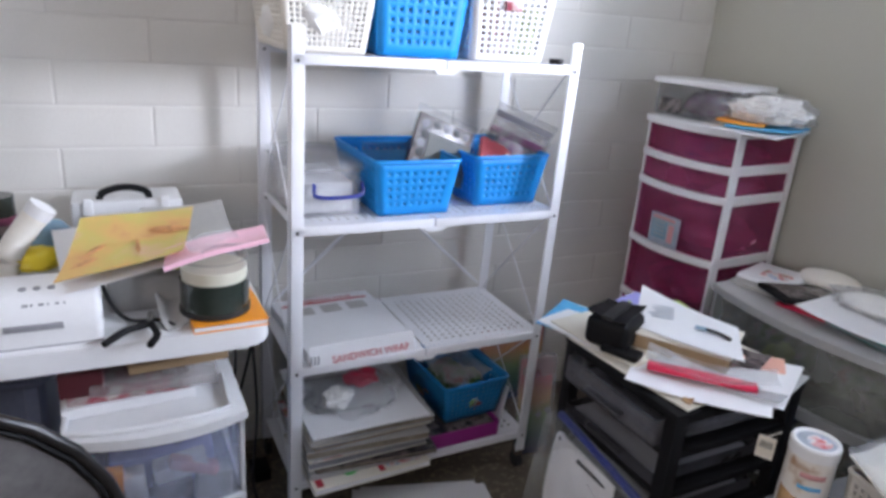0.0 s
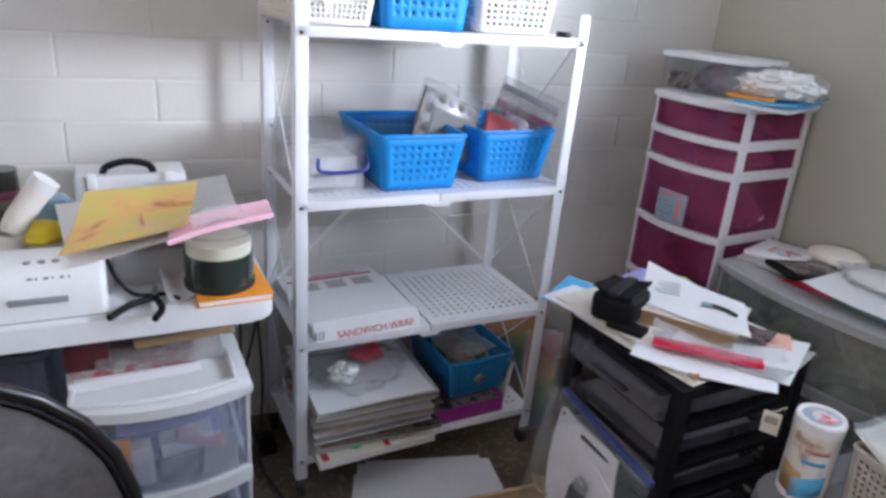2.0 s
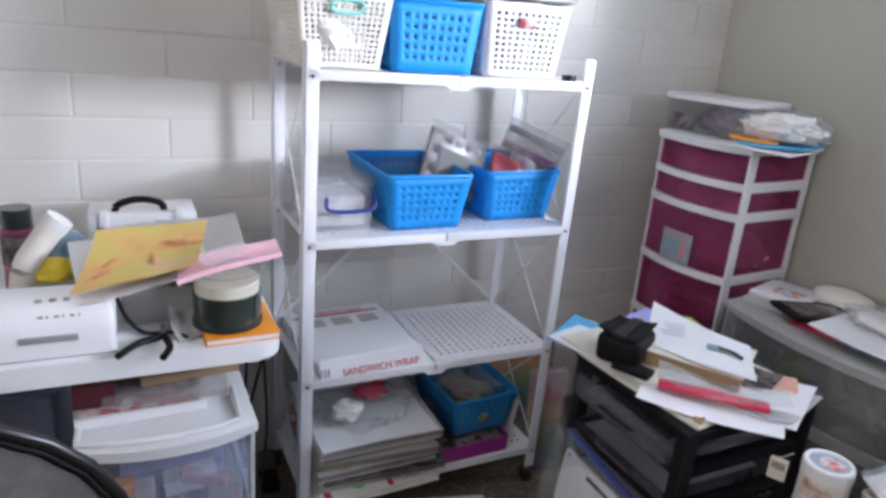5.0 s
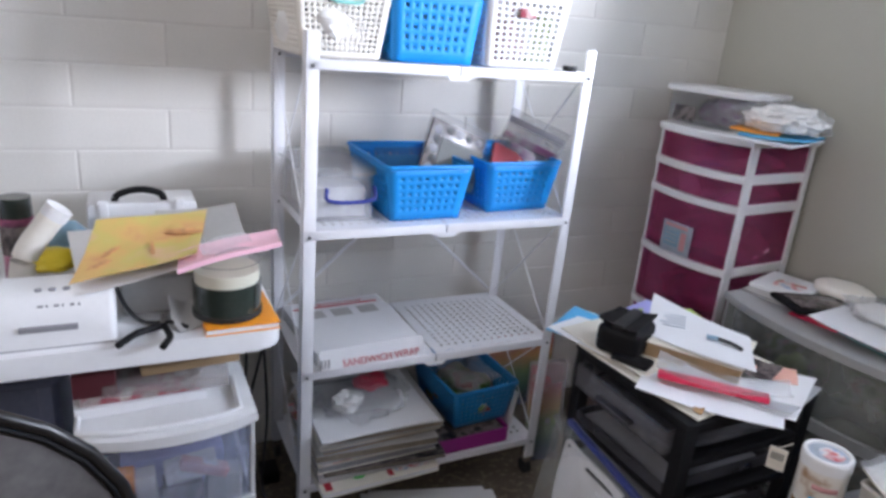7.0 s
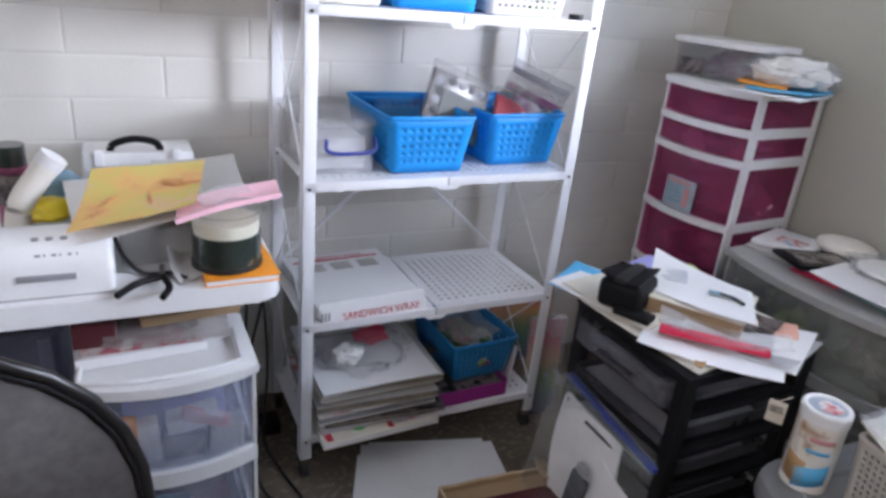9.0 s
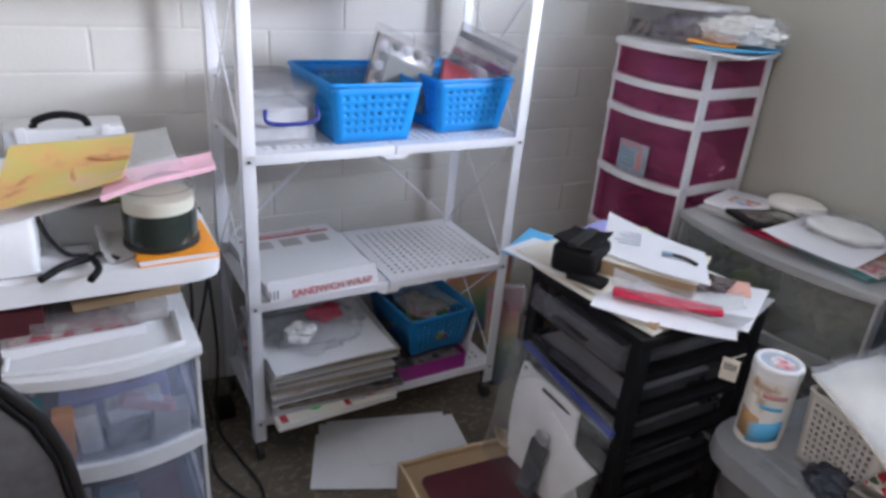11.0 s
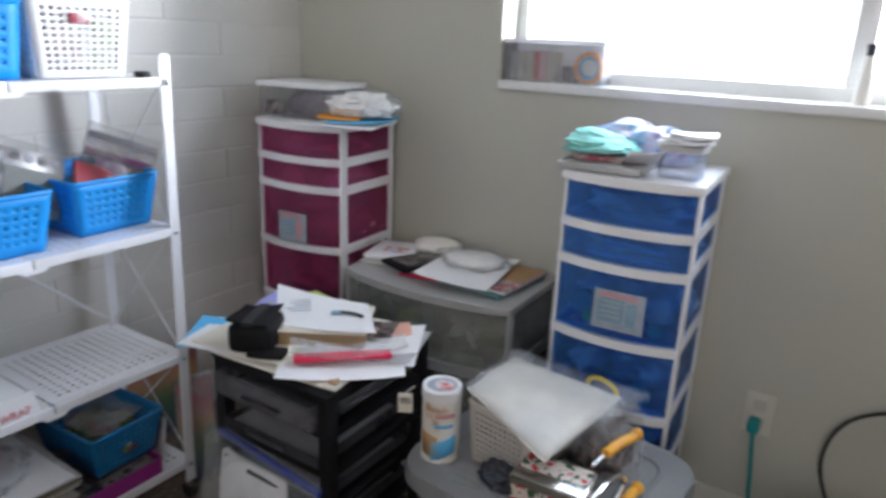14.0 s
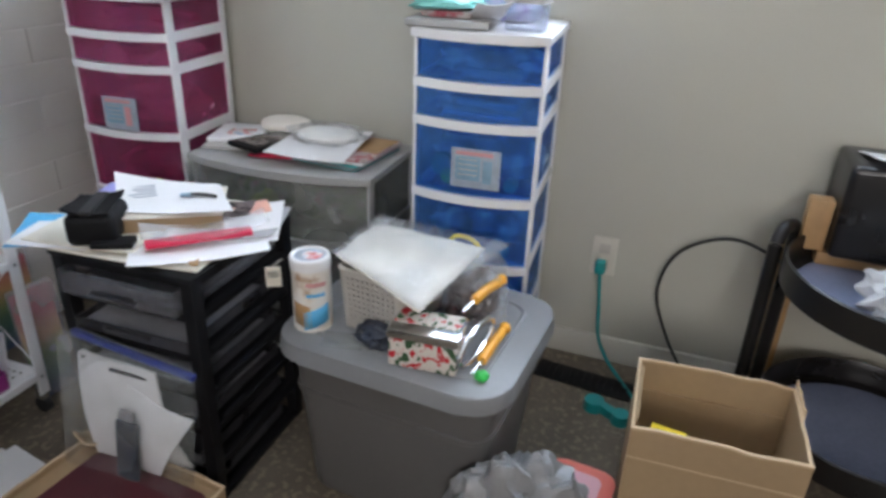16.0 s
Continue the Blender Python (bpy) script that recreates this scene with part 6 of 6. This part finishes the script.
# ---- window sill ----
pc = thing("sill_box", pose(WX + 0.012, 0.847, SILL + 0.0125), "clear plastic box of small packs on the sill", "box")
milk = plastic_film("milky_box_plastic", (0.82, 0.82, 0.84), 0.84, 0.3, cloud=0.06)
part("body", shell(B(), round_rect(0, 0.085, -0.162, 0.162, 0.012), 0, 0.112, 0.002), M["boxclear"], pc)
# sheet added inside the clear box to hold back the window's glare
part("glare_screen", box(B(), 0.080, 0.0825, -0.155, 0.155, 0.003, 0.111), milk, pc, "milky sheet added to dim the window glare")
part("lid", prism(B(), round_rect(-0.004, 0.089, -0.168, 0.168, 0.014), 0.112, 0.124, 1, (0, 0), 0.003), milk, pc)
# packs made part see-through so that the window behind brightens them
for y0, y1, h, col in ((0.118, 0.140, 0.085, (0.60, 0.60, 0.58)), (0.092, 0.116, 0.088, (0.85, 0.80, 0.62)), (0.064, 0.090, 0.088, (0.80, 0.78, 0.60)), (0.046, 0.062, 0.090, (0.80, 0.20, 0.20)), (0.020, 0.044, 0.090, (0.90, 0.62, 0.62)), (-0.006, 0.018, 0.088, (0.85, 0.80, 0.70))):
    part("pack", box(B(), 0.012, 0.070, y0, y1, 0.004, h, 0.002), plastic_film("thin_card", col, 0.62, 0.5, tuple(min(1, c * 1.1) for c in col), cloud=0.05), pc)
part("dark_roll", cyl(B(), 0.045, -0.048, 0.004, 0.050, 0.026, seg=20), M["printdark"], pc)
for k, mt_ in enumerate(("orange", "sky", "creampaper")):
    r_ = 0.040 - 0.010 * k
    part("ribbon_ring", tube(B(), [(0.030 + 0.008 * k, -0.108 + r_ * math.cos(a), 0.048 + r_ * math.sin(a)) for a in [2 * math.pi * i / 24 for i in range(24)]], 0.006, 8, True), M[mt_], pc)
sb = thing("sill_bottle", pose(WX + 0.035, 0.038, SILL + 0.0125), "slim cream bottle with a black cap on the sill", "bottle")
part("body", cyl(B(), 0, 0, 0, 0.115, 0.021, 0.010), M["cream"], sb)
part("cap", cyl(B(), 0, 0, 0.115, 0.142, 0.009, 0.011), M["rubber"], sb)
cu2 = thing("sill_cup", pose(WX + 0.035, -0.13, SILL + 0.0125), "patterned cup of brushes on the sill", "cup")
part("cup", cyl(B(), 0, 0, 0, 0.09, 0.035, 0.042), M["printdark"], cu2)
for i, (dx, dy) in enumerate(((0.01, 0.02), (-0.012, -0.01), (0.0, -0.025))):
    part("brush", tube(B(), [(dx, dy, 0.02), (dx * 2.2, dy * 2.2, 0.15)], 0.004, 6), (M["bargrey"], M["wood"], M["lavender"])[i], cu2)
